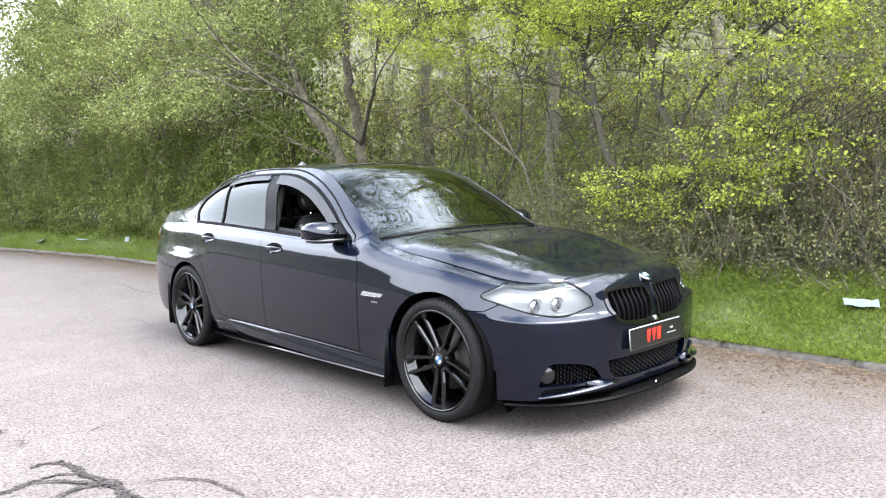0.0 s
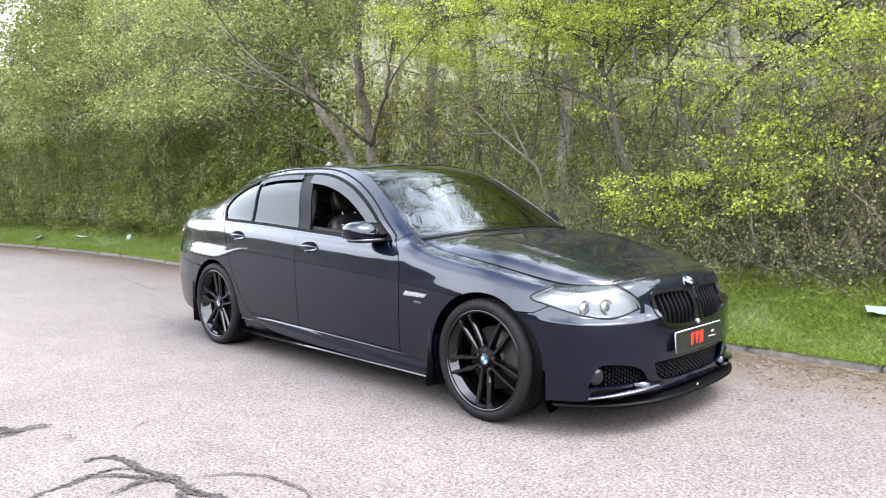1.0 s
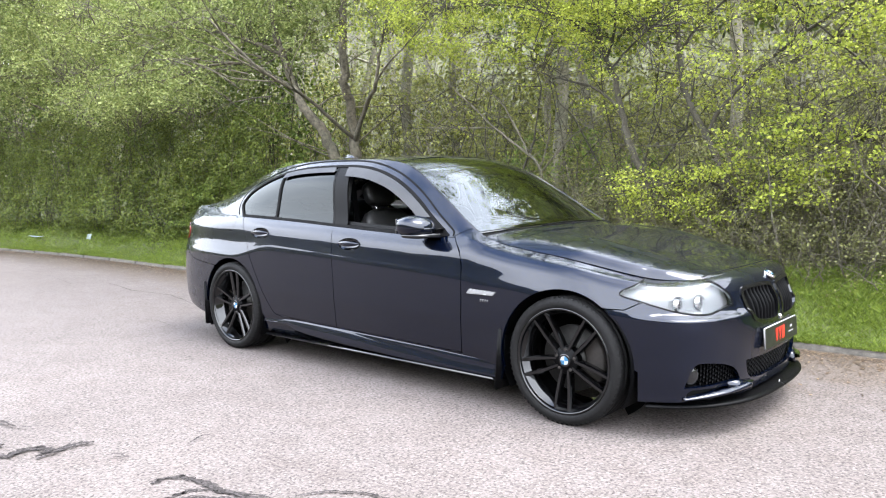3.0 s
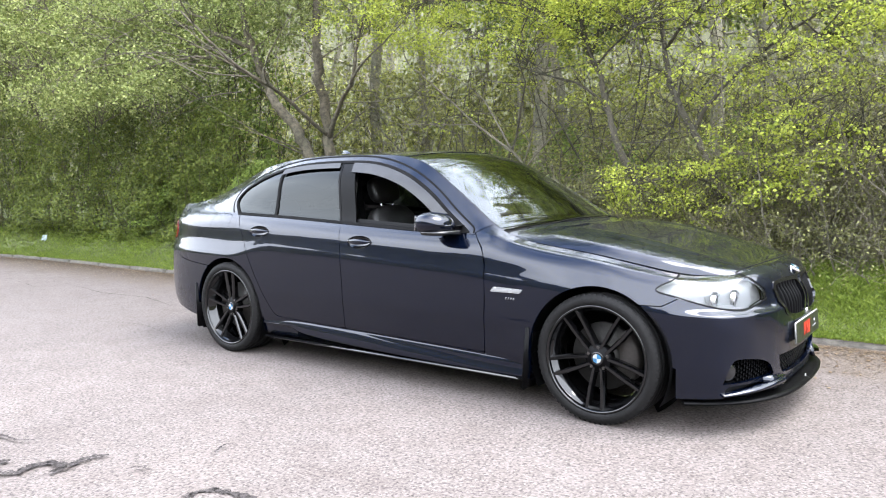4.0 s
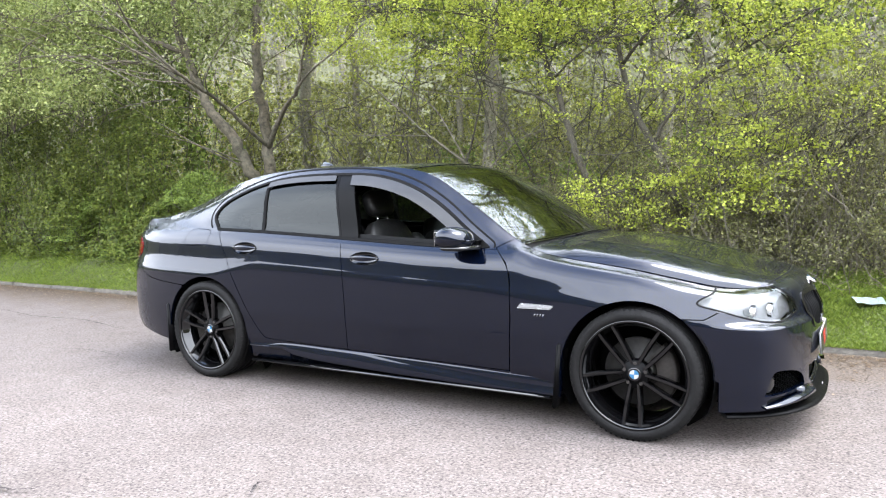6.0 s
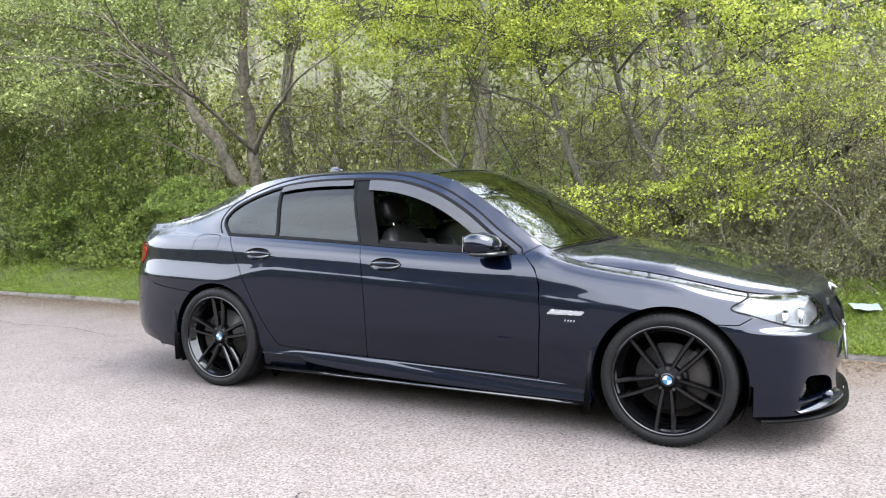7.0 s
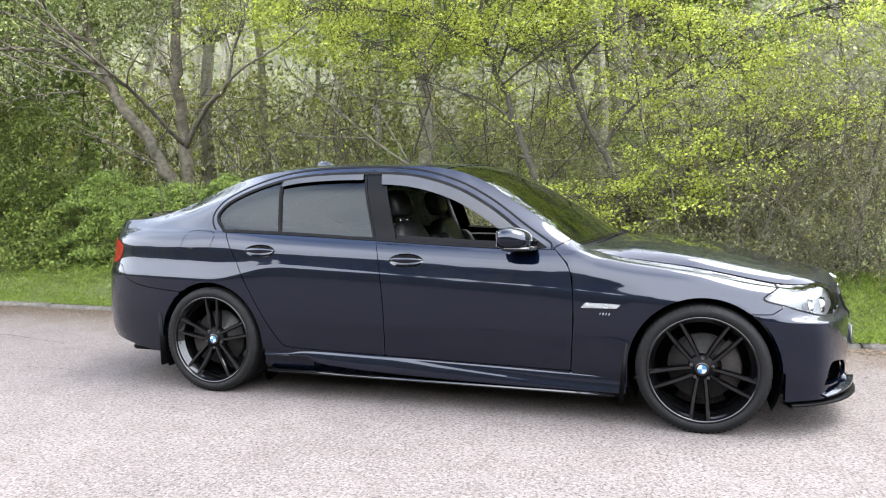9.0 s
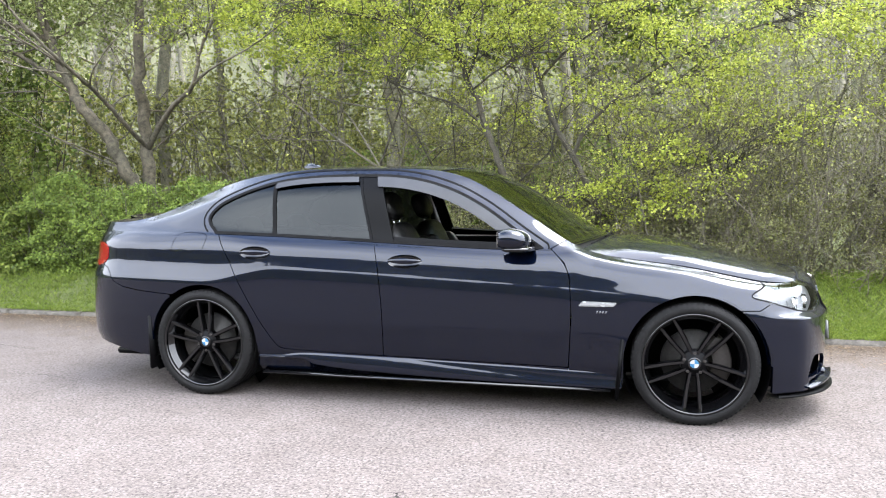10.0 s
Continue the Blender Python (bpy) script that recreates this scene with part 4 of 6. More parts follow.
    for i in range(13):
        a = math.radians(-40 + 80 * i / 12)
        for rr, w in ((.10, -.086), (.19, -.086), (.20, -.10), (.20, -.15)):
            cal.append((rr * math.cos(a), w, rr * math.sin(a)))
    cf = [(i * 4 + j, i * 4 + j + 1, i * 4 + j + 5, i * 4 + j + 4) for i in range(12) for j in range(3)]
    cal_m = pose(0, 0, 0, 0, 180 + 10 if sign < 0 else 10, 0) if x > 0 else pose(0, 0, 0, 0, 10, 0)
    part("brake_caliper", put(mesh_of("brake_caliper", [cal_m @ Vector(v) for v in cal], cf)), CAST, wheel, "dull brown-grey brake caliper")
    # wheel well behind
    vs, fs = lathe([(.385, -.01), (.385, -.36), (.0, -.36)], 48)
    keep = [f for f in fs if sum(Vector(vs[i]).z for i in f) / len(f) > -.17]
    part("wheel_well", put(mesh_of("wheel_well", vs, keep)), SATIN_BLACK, car)
    return wheel


def disc(parent, name, centre, normal, radius, thick, mat, label="", count=36):
    """A low round boss facing along normal."""
    vs, fs = lathe([(0, thick), (radius * .8, thick * .92), (radius * .97, thick * .6), (radius, 0), (radius, -thick)], count)
    turn = Vector((0, 1, 0)).rotation_difference(Vector(normal).normalized()).to_matrix().to_4x4()
    m = Matrix.Translation(centre) @ turn
    return part(name, mesh_of(name, [m @ Vector(v) for v in vs], [f[::-1] for f in fs]), mat, parent, label)


def build_badge(car, centre, normal, radius):
    """Round badge: silver rim, black ring, blue and white quarters."""
    badge = disc(car, "badge", centre, normal, radius, .006, CHROME, "round badge with blue and white quarters")
    turn = Vector((0, 1, 0)).rotation_difference(Vector(normal).normalized()).to_matrix().to_4x4()
    m = Matrix.Translation(centre) @ turn
    ringed = [(radius * .62, .0068), (radius * .92, .0066)]
    vs, fs = lathe(ringed, 36)
    part("badge_ring", mesh_of("badge_ring", [m @ Vector(v) for v in vs], [f[::-1] for f in fs]), GLOSS_BLACK, badge)
    for k in range(4):
        vs = [(0, .0075, 0)] + [(radius * .62 * math.cos(math.pi / 2 * k + j * math.pi / 16), .0072, radius * .62 * math.sin(math.pi / 2 * k + j * math.pi / 16)) for j in range(9)]
        part("badge_quarter", mesh_of("badge_quarter", [m @ Vector(v) for v in vs], [(0, j + 2, j + 1) for j in range(8)]), BLUE_ENAMEL if k % 2 else WHITE_ENAMEL, badge)


def build_plate(car):
    """Dark plate with a pale rim, a red mark of three slanted bars and two small white lines."""
    m = pose(2.283, 0, .447, 0, -4, 0)
    plate = part("number_plate", block(-.004, .006, -.262, .262, -.057, .057, .004, 2, m), WHITE_PRINT, car, "dark plate with pale rim and red mark")
    part("plate_face", block(.0062, .0075, -.2585, .2585, -.0535, .0535, .0, 1, m), PLATE_GREY, plate)
    for k in range(3):
        y = -.088 + k * .052
        bm = block(.0078, .0092, y - .022, y + .022, -.034, .034, .0, 1)
        for v in bm.verts:
            if k < 2 and v.co.z < 0:
                v.co.y = y + (v.co.y - y) * (.4, .25)[k]
            v.co.y += v.co.z * .15
        bm.transform(m)
        part("red_bar", bm, RED_PRINT, plate)
    part("print_line", block(.0078, .0090, .10, .19, -.016, -.011, 0, 1, m), WHITE_PRINT, plate)
    part("print_line", block(.0078, .0090, .135, .165, .006, .018, 0, 1, m), WHITE_PRINT, plate)
    part("plate_edge", block(.0078, .0085, -.262, -.232, -.052, .052, 0, 1, m), PLATE_GREY, plate)


def build_side_marks(car, sign):
    """Side repeater and the small badge under it."""
    side = panel(sign, (.84, 1.10), (.30, .5), (90, 60), lambda p, y, s: INDICATOR(p[:, 0], p[:, 2]), .006, .006)
    lamp = part("side_repeater", mesh_of("side_repeater", *side), REPEATER, car, "pale silver side indicator")
    side = panel(sign, (.84, 1.10), (.30, .5), (90, 60), lambda p, y, s: np.minimum(INDICATOR(p[:, 0], p[:, 2]) - .006, .006 - np.abs(p[:, 2] - .652)), .002, .0075)
    part("lens", mesh_of("lens", *side), WHITE_LENS, lamp)
    for k in range(4):
        x = .965 + k * .016
        y = skin_y(x, .607)
        bm = block(-.004, .004, -.002, .002, -.007, .007, .001)
        for v in bm.verts:
            v.co.x += v.co.z * .35
        bm.transform(pose(x, sign * y, .607) @ Matrix.Diagonal((1, sign, 1, 1)))
        bmesh.ops.recalc_face_normals(bm, faces=bm.faces[:])
        part("small_badge", bm, BEZEL, car)


INDICATOR = inside(rounded([(.862, .638), (.862, .638), (.886, .666), (.886, .666), (1.066, .663), (1.072, .66), (1.052, .640), (1.052, .640)], 1))
REPEATER = simple("silver_plastic", (.32, .33, .34), .25, metal=.7, coat=.5, vary=.1)


def build_roof_things(car):
    # aerial fin
    verts, faces = [], []
    for i in range(13):
        k = i / 12
        x = -1.02 - .17 * k
        h = .052 * math.sin(min(1, k * 1.25) * math.pi / 2) * (1 if k < .8 else 1 - (k - .8) * 2.2)
        w = .022 * math.sin(math.pi * min(1, .15 + k * .8))
        z = float(lid(np.array([x]), np.array([0.0]))[0, 2]) - .004
        verts += [(x, -w, z), (x, -w * .7, z + h * .6), (x, 0, z + h + .003), (x, w * .7, z + h * .6), (x, w, z)]
    for i in range(12):
        for j in range(4):
            faces.append((i * 5 + j, i * 5 + j + 1, i * 5 + j + 6, i * 5 + j + 5))
    faces += [(60, 61, 62, 63, 64), (4, 3, 2, 1, 0)]
    part("aerial_fin", mesh_of("aerial_fin", verts, faces), PAINT, car)
    # wipers lie along the foot of the windscreen
    for y0, y1 in ((-.05, -.60), (.62, .02)):
        line = []
        for k in range(9):
            q = (y0 + (y1 - y0) * k / 8) / .74
            s = .862 - .010 * math.sin(math.pi * k / 8)
            p = lid(np.array([s]), np.array([q]))[0]
            line.append((p[0] - .0, p[1], p[2] - .006))
        wiper = part("wiper", mesh_of("wiper", *tube(line, .005, 6)), SATIN_BLACK, car)
        a = lid(np.array([.855]), np.array([y0 / .74]))[0]
        arm = [(a[0] + .02, a[1], a[2] - .012), (a[0], a[1], a[2] + .004), tuple(np.array(line[4]) + np.array([.008, 0, .006]))]
        part("wiper_arm", mesh_of("wiper_arm", *tube(smooth_path(arm), .006, 6, .005)), SATIN_BLACK, wiper)
    # lip along the boot's edge
    qs = np.linspace(-.93, .93, 60)
    edge = lid(np.full(60, S_REAR + .32), qs)
    verts, faces = [], []
    for p in edge:
        x = -2.455 + .10 * (p[1] / .62) ** 2 * .8
        z = float(p[2])
        verts += [(x + .10, p[1], z - .002), (x + .04, p[1], z + .010), (x - .012, p[1], z + .030), (x - .016, p[1], z + .024), (x + .01, p[1], z - .012)]
    for i in range(59):
        for j in range(4):
            faces.append((i * 5 + j, (i + 1) * 5 + j, (i + 1) * 5 + j + 1, i * 5 + j + 1))
    me = mesh_of("boot_spoiler", verts, faces)
    bm = bmesh.new()
    bm.from_mesh(me)
    bmesh.ops.recalc_face_normals(bm, faces=bm.faces[:])
    part("boot_spoiler", bm, GLOSS_BLACK, car, "gloss black boot lip spoiler")


def smooth_path(points, n=10):
    t = np.arange(len(points))
    f = [cubic(*zip(t, [p[k] for p in points])) for k in range(3)]
    u = np.linspace(0, len(points) - 1, n)
    return [tuple(float(g(v)) for g in f) for v in u]


def pillow(x0, x1, y0, y1, z0, z1, power=3.2, m=None):
    """A plump block, for upholstery."""
    bm = bmesh.new()
    bmesh.ops.create_uvsphere(bm, u_segments=28, v_segments=18, radius=1)
    for c in bm.verts:
        q = c.co
        q = q * (abs(q.x) ** power + abs(q.y) ** power + abs(q.z) ** power) ** (-1 / power)
        c.co = Vector(((x0 + x1) / 2 + q.x * (x1 - x0) / 2, (y0 + y1) / 2 + q.y * (y1 - y0) / 2, (z0 + z1) / 2 + q.z * (z1 - z0) / 2))
    for f in bm.faces:
        f.smooth = True
    if m is not None:
        bm.transform(m)
    return bm


def build_cabin(car):
    for y in (-.37, .37):
        m = Matrix.Translation((.10, y, .50))
        seat = part("front_seat", pillow(-.24, .30, -.25, .25, -.10, .10, 4, m), LEATHER, car, "black leather front seat")
        lean = m @ pose(-.24, 0, .0, 0, -20, 0)
        part("backrest", pillow(-.09, .07, -.24, .24, .0, .62, 3.6, lean), LEATHER, seat)
        for k in (-1, 1):
            part("bolster", pillow(-.06, .12, k * .235 - .05, k * .235 + .05, .06, .50, 3, lean), LEATHER, seat)
        part("headrest", pillow(-.06, .05, -.14, .14, .645, .83, 3.2, lean), LEATHER, seat)
        for k in (-.06, .06):
            part("headrest_post", mesh_of("post", *tube([lean @ Vector((-.01, k, .58)), lean @ Vector((-.01, k, .68))], .007, 8)), CHROME, seat)
    bench = part("rear_seat", pillow(-1.25, -.72, -.66, .66, .42, .60, 5), LEATHER, car, "black leather rear bench")
    part("backrest", pillow(-.1, .08, -.66, .66, .0, .58, 5, pose(-1.17, 0, .48, 0, -24, 0)), LEATHER, bench)
    for y in (-.38, .38):
        part("headrest", pillow(-.05, .05, -.13, .13, .55, .70, 3, pose(-1.17, y, .48, 0, -24, 0)), LEATHER, bench)
    part("parcel_shelf", block(-2.02, -1.38, -.66, .66, .985, 1.0, .008), DASH, car)
    dash = pillow(.56, .95, -.72, .72, .60, .955, 5)
    for v in dash.verts:
        if v.co.x > .6:
            v.co.z = min(v.co.z, .965 - .05 * (v.co.x - .6))
    part("dashboard", dash, DASH, car)
    part("instrument_hood", pillow(.54, .74, -.56, -.18, .86, .975, 3), DASH, car)
    part("centre_console", pillow(-.55, .55, -.11, .11, .25, .60, 5), DASH, car)
    # steering wheel, right-hand drive
    m = pose(.46, -.37, .84, 0, -64, 0)
    ring_pts = [m @ Vector((.185 * math.cos(a), .185 * math.sin(a), 0)) for a in np.linspace(0, 2 * math.pi, 41)]
    wheel = part("steering_wheel", mesh_of("steering_wheel", *tube(ring_pts, .016, 10)), LEATHER, car, "black leather steering wheel")
    part("boss", pillow(-.07, .07, -.075, .075, -.03, .03, 3, m), DASH, wheel)
    for a in (0, 180, 270):
        c, d = math.cos(math.radians(a + 90)), math.sin(math.radians(a + 90))
        part("wheel_arm", mesh_of("wheel_arm", *tube([m @ Vector((.05 * c, .05 * d, 0)), m @ Vector((.18 * c, .18 * d, 0))], .016, 8)), DASH, wheel)
    for y in (-1, 1):
        card = block(-.34, .74, y * .80, y * .765, .32, .95, .01)
        bmesh.ops.recalc_face_normals(card, faces=card.faces[:])
        part("door_card", card, DASH, car)
        card = block(-1.30, -.36, y * .81, y * .775, .34, .985, .01)
        bmesh.ops.recalc_face_normals(card, faces=card.faces[:])
        part("door_card", card, DASH, car)
        part("inner_pillar", mesh_of("inner_pillar", *tube([(-.36, y * .80, .45), (-.36, y * .76, .98), (-.45, y * .61, 1.33)], .035, 8)), DASH, car)
        part("seat_belt", block(-.003, .003, -.024, .024, 0, .46, 0, 1, pose(-.36, y * .60, .82, 0, -8, 0)), SATIN_BLACK, car)
    part("cabin_floor", block(-1.35, .86, -.78, .78, .20, .24, .01), DASH, car)
    part("headlining", mesh_of("headlining", *lid_panel((-1.32, .02), (-.97, .97), (50, 50), lambda p, s, q: 1 + 0 * s, 0, -.035)), HEADLINER, car)
    part("rear_mirror", pillow(.02, .06, -.12, .12, 1.26, 1.33, 3), SATIN_BLACK, car)


HEADLINER = simple("grey_headlining", (.07, .07, .068), .9)

car = new("car")
tagged(car, "dark blue metallic four-door saloon with black wheels parked on the road", "car")
build_skin(car)
build_nose(car)
build_badge(car, (2.215, 0, .758), (.48, 0, .87), .036)
disc(car, "camera_eye", (2.262, .0, .575), (1, 0, .1), .019, .008, CHROME)
build_plate(car)
for sign in (-1, 1):
    build_side_marks(car, sign)
build_roof_things(car)
build_cabin(car)
for x, radius, width, face, turns in ((AXLE_F, .338, .245, .905, (-88, 30)), (AXLE_R, .336, .27, .915, (90, 12))):
    for sign, turn in ((-1, turns[0]), (1, turns[1])):
        build_wheel(car, x, sign, radius, width, turn, face)
part("underbody", block(-2.35, 2.15, -.62, .62, .17, .21, .01), SATIN_BLACK, car)
part("underbody", block(-1.08, 1.08, -.85, .85, .165, .20, .01), SATIN_BLACK, car)
part("bulkhead", block(.86, .90, -.72, .72, .2, .90, .01), SATIN_BLACK, car)
part("boot_wall", block(-1.36, -1.32, -.74, .74, .2, .98, .01), DASH, car)


# ---- road, kerb, verge ----
def road_material():
    m, tree, bsdf = material("worn_pale_asphalt")
    where = place(tree)
    stones = node(tree, "ShaderNodeTexVoronoi", Scale=105.0)
    tree.links.new(where, stones.inputs["Vector"])
    grain = ramp(tree, stones.outputs["Color"], ((0.0, (0.038, 0.0326, 0.0295)), (0.3, (0.0775, 0.0675, 0.0625)), (0.7, (0.099, 0.087, 0.0815)), (1.0, (0.141, 0.1275, 0.119))))
    wide = noise_of(tree, 0.8, 6, .6, where)
    fine = noise_of(tree, 62, 2, .5, where)
    patch = noise_of(tree, 4.5, 5, .6, where)
    tone = mixed(tree, "MULTIPLY", 1.0, grain, ramp(tree, wide, ((.3, (.86, .83, .83)), (.7, (1.08, 1.05, 1.05)))))
    tone = mixed(tree, "MULTIPLY", .85, tone, ramp(tree, fine, ((.34, (.30, .29, .29)), (.43, (.9, .9, .9)), (.6, (1.08, 1.08, 1.08)))))
    tone = mixed(tree, "MULTIPLY", .6, tone, ramp(tree, patch, ((.32, (.84, .8, .78)), (.6, (1.05, 1.05, 1.05)))))
    # brown leaf dirt washed along the gutter
    across = tree.nodes.new("ShaderNodeSeparateXYZ")
    tree.links.new(where, across.inputs[0])
    ragged = tree.nodes.new("ShaderNodeMath")
    ragged.operation = "MULTIPLY_ADD"
    tree.links.new(noise_of(tree, 3.5, 6, .65, where), ragged.inputs[0])
    ragged.inputs[1].default_value = 1.6
    bend = []
    for kind, value in (("MULTIPLY_ADD", -1.0), ("MAXIMUM", 0.0), ("POWER", 1.7), ("MULTIPLY", .030)):
        step = tree.nodes.new("ShaderNodeMath")
        step.operation = kind
        tree.links.new(bend[-1].outputs[0] if bend else across.outputs["X"], step.inputs[0])
        step.inputs[1].default_value = value
        step.inputs[2].default_value = -9.0
        bend.append(step)
    past = tree.nodes.new("ShaderNodeMath")
    tree.links.new(bend[-1].outputs[0], past.inputs[0])
    tree.links.new(across.outputs["Y"], past.inputs[1])
    tree.links.new(past.outputs[0], ragged.inputs[2])
    gutter = node(tree, "ShaderNodeMapRange", From_Min=1.35, From_Max=2.2, To_Min=0.0, To_Max=0.85)
    tree.links.new(ragged.outputs[0], gutter.inputs["Value"])
    tone = mixed(tree, "MIX", gutter.outputs[0], tone, ramp(tree, fine, ((.35, (.022, .016, .011)), (.6, (.085, .064, .047)))))
    tree.links.new(tone, bsdf.inputs["Base Color"])
    bsdf.inputs["Roughness"].default_value = .88
    bsdf.inputs["Specular IOR Level"].default_value = .25
    bump(tree, bsdf, fine, .6, .006)
    return m


def kerb_y(x):
    """Where the kerb's face runs: straight beside the car, bending away behind it."""
    return 1.70 - .030 * np.clip(-9.0 - np.asarray(x, float), 0, None) ** 1.7


def bank_z(x, y):
    """Height of the verge: flat by the kerb, then a low bank, then level under the trees."""
    d = np.asarray(y, float) - kerb_y(x)
    return .044 + .359 * (lambda k: k * k * (3 - 2 * k))(np.clip((d - .12) / 1.5, 0, 1)) + .05 * np.clip(d - 2.5, 0, None) / (1 + .04 * np.clip(d - 2.5, 0, None))


ROAD = road_material()
road = part("road", mesh_of("road", [(-400, -400, 0), (400, -400, 0), (400, 400, 0), (-400, 400, 0)], [(0, 1, 2, 3)], False), ROAD)
tagged(road, "pale worn asphalt road with fine stone grain and cracks", "road", kind="structure")


def soil_material():
    m, tree, bsdf = material("verge_turf")
    where = place(tree)
    a = noise_of(tree, 3.0, 6, .6, where)
    b = noise_of(tree, 40.0, 4, .6, where)
    tone = mixed(tree, "MIX", b, ramp(tree, a, ((.3, (0.035, 0.052, 0.009)), (.65, (0.062, 0.09, 0.015)))), ramp(tree, a, ((.3, (0.045, 0.045, 0.014)), (.7, (0.075, 0.082, 0.022)))))
    tree.links.new(tone, bsdf.inputs["Base Color"])
    bsdf.inputs["Roughness"].default_value = .95
    bump(tree, bsdf, b, 1.0, .03)
    return m


xs = np.concatenate([np.linspace(-120, -26, 20), np.linspace(-24, 12, 145), np.linspace(14, 120, 20)])
ds = np.concatenate([np.linspace(.10, 2.2, 26), np.linspace(2.5, 12, 20), np.array([20, 40, 90.0])])
verts, faces = [], []
for x in xs:
    for d in ds:
        y = float(kerb_y(x)) + d
        verts.append((x, y, float(bank_z(x, y)) + (.02 * noise.noise((x * 1.3, y * 1.3, 0)) if d > .2 else 0)))
n = len(ds)
for i in range(len(xs) - 1):
    for j in range(n - 1):
        faces.append((i * n + j, (i + 1) * n + j, (i + 1) * n + j + 1, i * n + j + 1))
verge = part("ground", mesh_of("ground", verts, faces), soil_material())
tagged(verge, "grassy bank rising from the kerb to the bushes", "verge", kind="structure")

# kerb stones, each its own piece
def concrete_material():
    m, tree, bsdf = material("weathered_concrete")
    where = place(tree)
    info = tree.nodes.new("ShaderNodeObjectInfo")
    a = noise_of(tree, 14.0, 6, .65, where)
    b = noise_of(tree, 140.0, 3, .6, where)
    tone = mixed(tree, "MULTIPLY", .8, ramp(tree, a, ((.3, (.019, .016, .012)), (.7, (.092, .082, .068)))), ramp(tree, b, ((.3, (.6, .6, .6)), (.6, (1.1, 1.1, 1.1)))))
    tone = mixed(tree, "MULTIPLY", .5, tone, ramp(tree, info.outputs["Random"], ((0, (.6, .6, .58)), (1, (1.1, 1.08, 1.05)))))
    tree.links.new(tone, bsdf.inputs["Base Color"])
    bsdf.inputs["Roughness"].default_value = .9
    bump(tree, bsdf, a, .7, .02)
    return m


CONCRETE = concrete_material()
kerb = new("kerb")
tagged(kerb, "low weathered concrete kerb with gaps between stones", "kerb", kind="structure")
stone = bmesh.new()
bmesh.ops.create_cube(stone, size=1)
for v in stone.verts:
    v.co = Vector((v.co.x * .905, (v.co.y + .5) * .125 + (.03 if v.co.z > 0 and v.co.y < 0 else 0), -.05 + (v.co.z + .5) * .094))
bmesh.ops.subdivide_edges(stone, edges=[e for e in stone.edges if abs((e.verts[0].co - e.verts[1].co).x) > .5], cuts=11)
soften(stone, .006, 2)
for v in stone.verts:
    v.co.z += .009 * noise.noise(v.co * 9)
    v.co.y += .010 * noise.noise(v.co * 11 + Vector((3, 0, 0)))
stone_mesh = bpy.data.meshes.new("kerbstone")
stone.to_mesh(stone_mesh)
stone.free()
stone_mesh.materials.append(CONCRETE)
x = -30.0
while x < 12:
    slope = math.degrees(math.atan2(float(kerb_y(x + .46)) - float(kerb_y(x - .46)), .92))
    ob = new("kerbstone", stone_mesh)
    ob.matrix_world = pose(x, float(kerb_y(x)) + random.uniform(-.008, .008), random.uniform(-.012, .006), random.uniform(-2, 2), random.uniform(-.6, .6), slope + random.uniform(-.5, .5))
    ob.parent = kerb
    x += .922


# cracks in the road
CRACK = simple("crack_dirt", (.036, .032, .031), 1.0, grain=.9, scale=70, vary=.75, spec=.05)


def crack(points, width):
    """A ragged crack of two or three strands that part and meet again, each a thin dark strip."""
    line = [np.array(p, float) for p in points]
    strips = []
    for strand in range(3 if width > .016 else 1):
        fine, drift = [], np.zeros(2)
        for a, b in zip(line, line[1:]):
            for k in range(12):
                drift = .8 * drift + np.array([random.uniform(-1, 1), random.uniform(-1, 1)]) * (.007 if strand == 0 else .014)
                fine.append(a + (b - a) * k / 12 + drift)
        fine.append(line[-1])
        verts, n = [], len(fine)
        level = .0022 + .0005 * len(LEVELS)
        LEVELS.append(level)
        for i, p in enumerate(fine):
            way = fine[min(i + 1, n - 1)] - fine[max(i - 1, 0)]
            side = np.array([-way[1], way[0]]) / (np.hypot(*way) + 1e-9)
            w = (1.0 if strand == 0 else .5) * width * (.3 + .7 * math.sin(math.pi * (i + .5) / n)) * random.uniform(.25, 1.5)
            verts += [(*(p + side * w * k), level) for k in (-.5, .5)]
        strips.append((verts, [(2 * i + 1, 2 * i, 2 * i + 2, 2 * i + 3)[::-1] for i in range(n - 1)]))
    return joined(*strips)


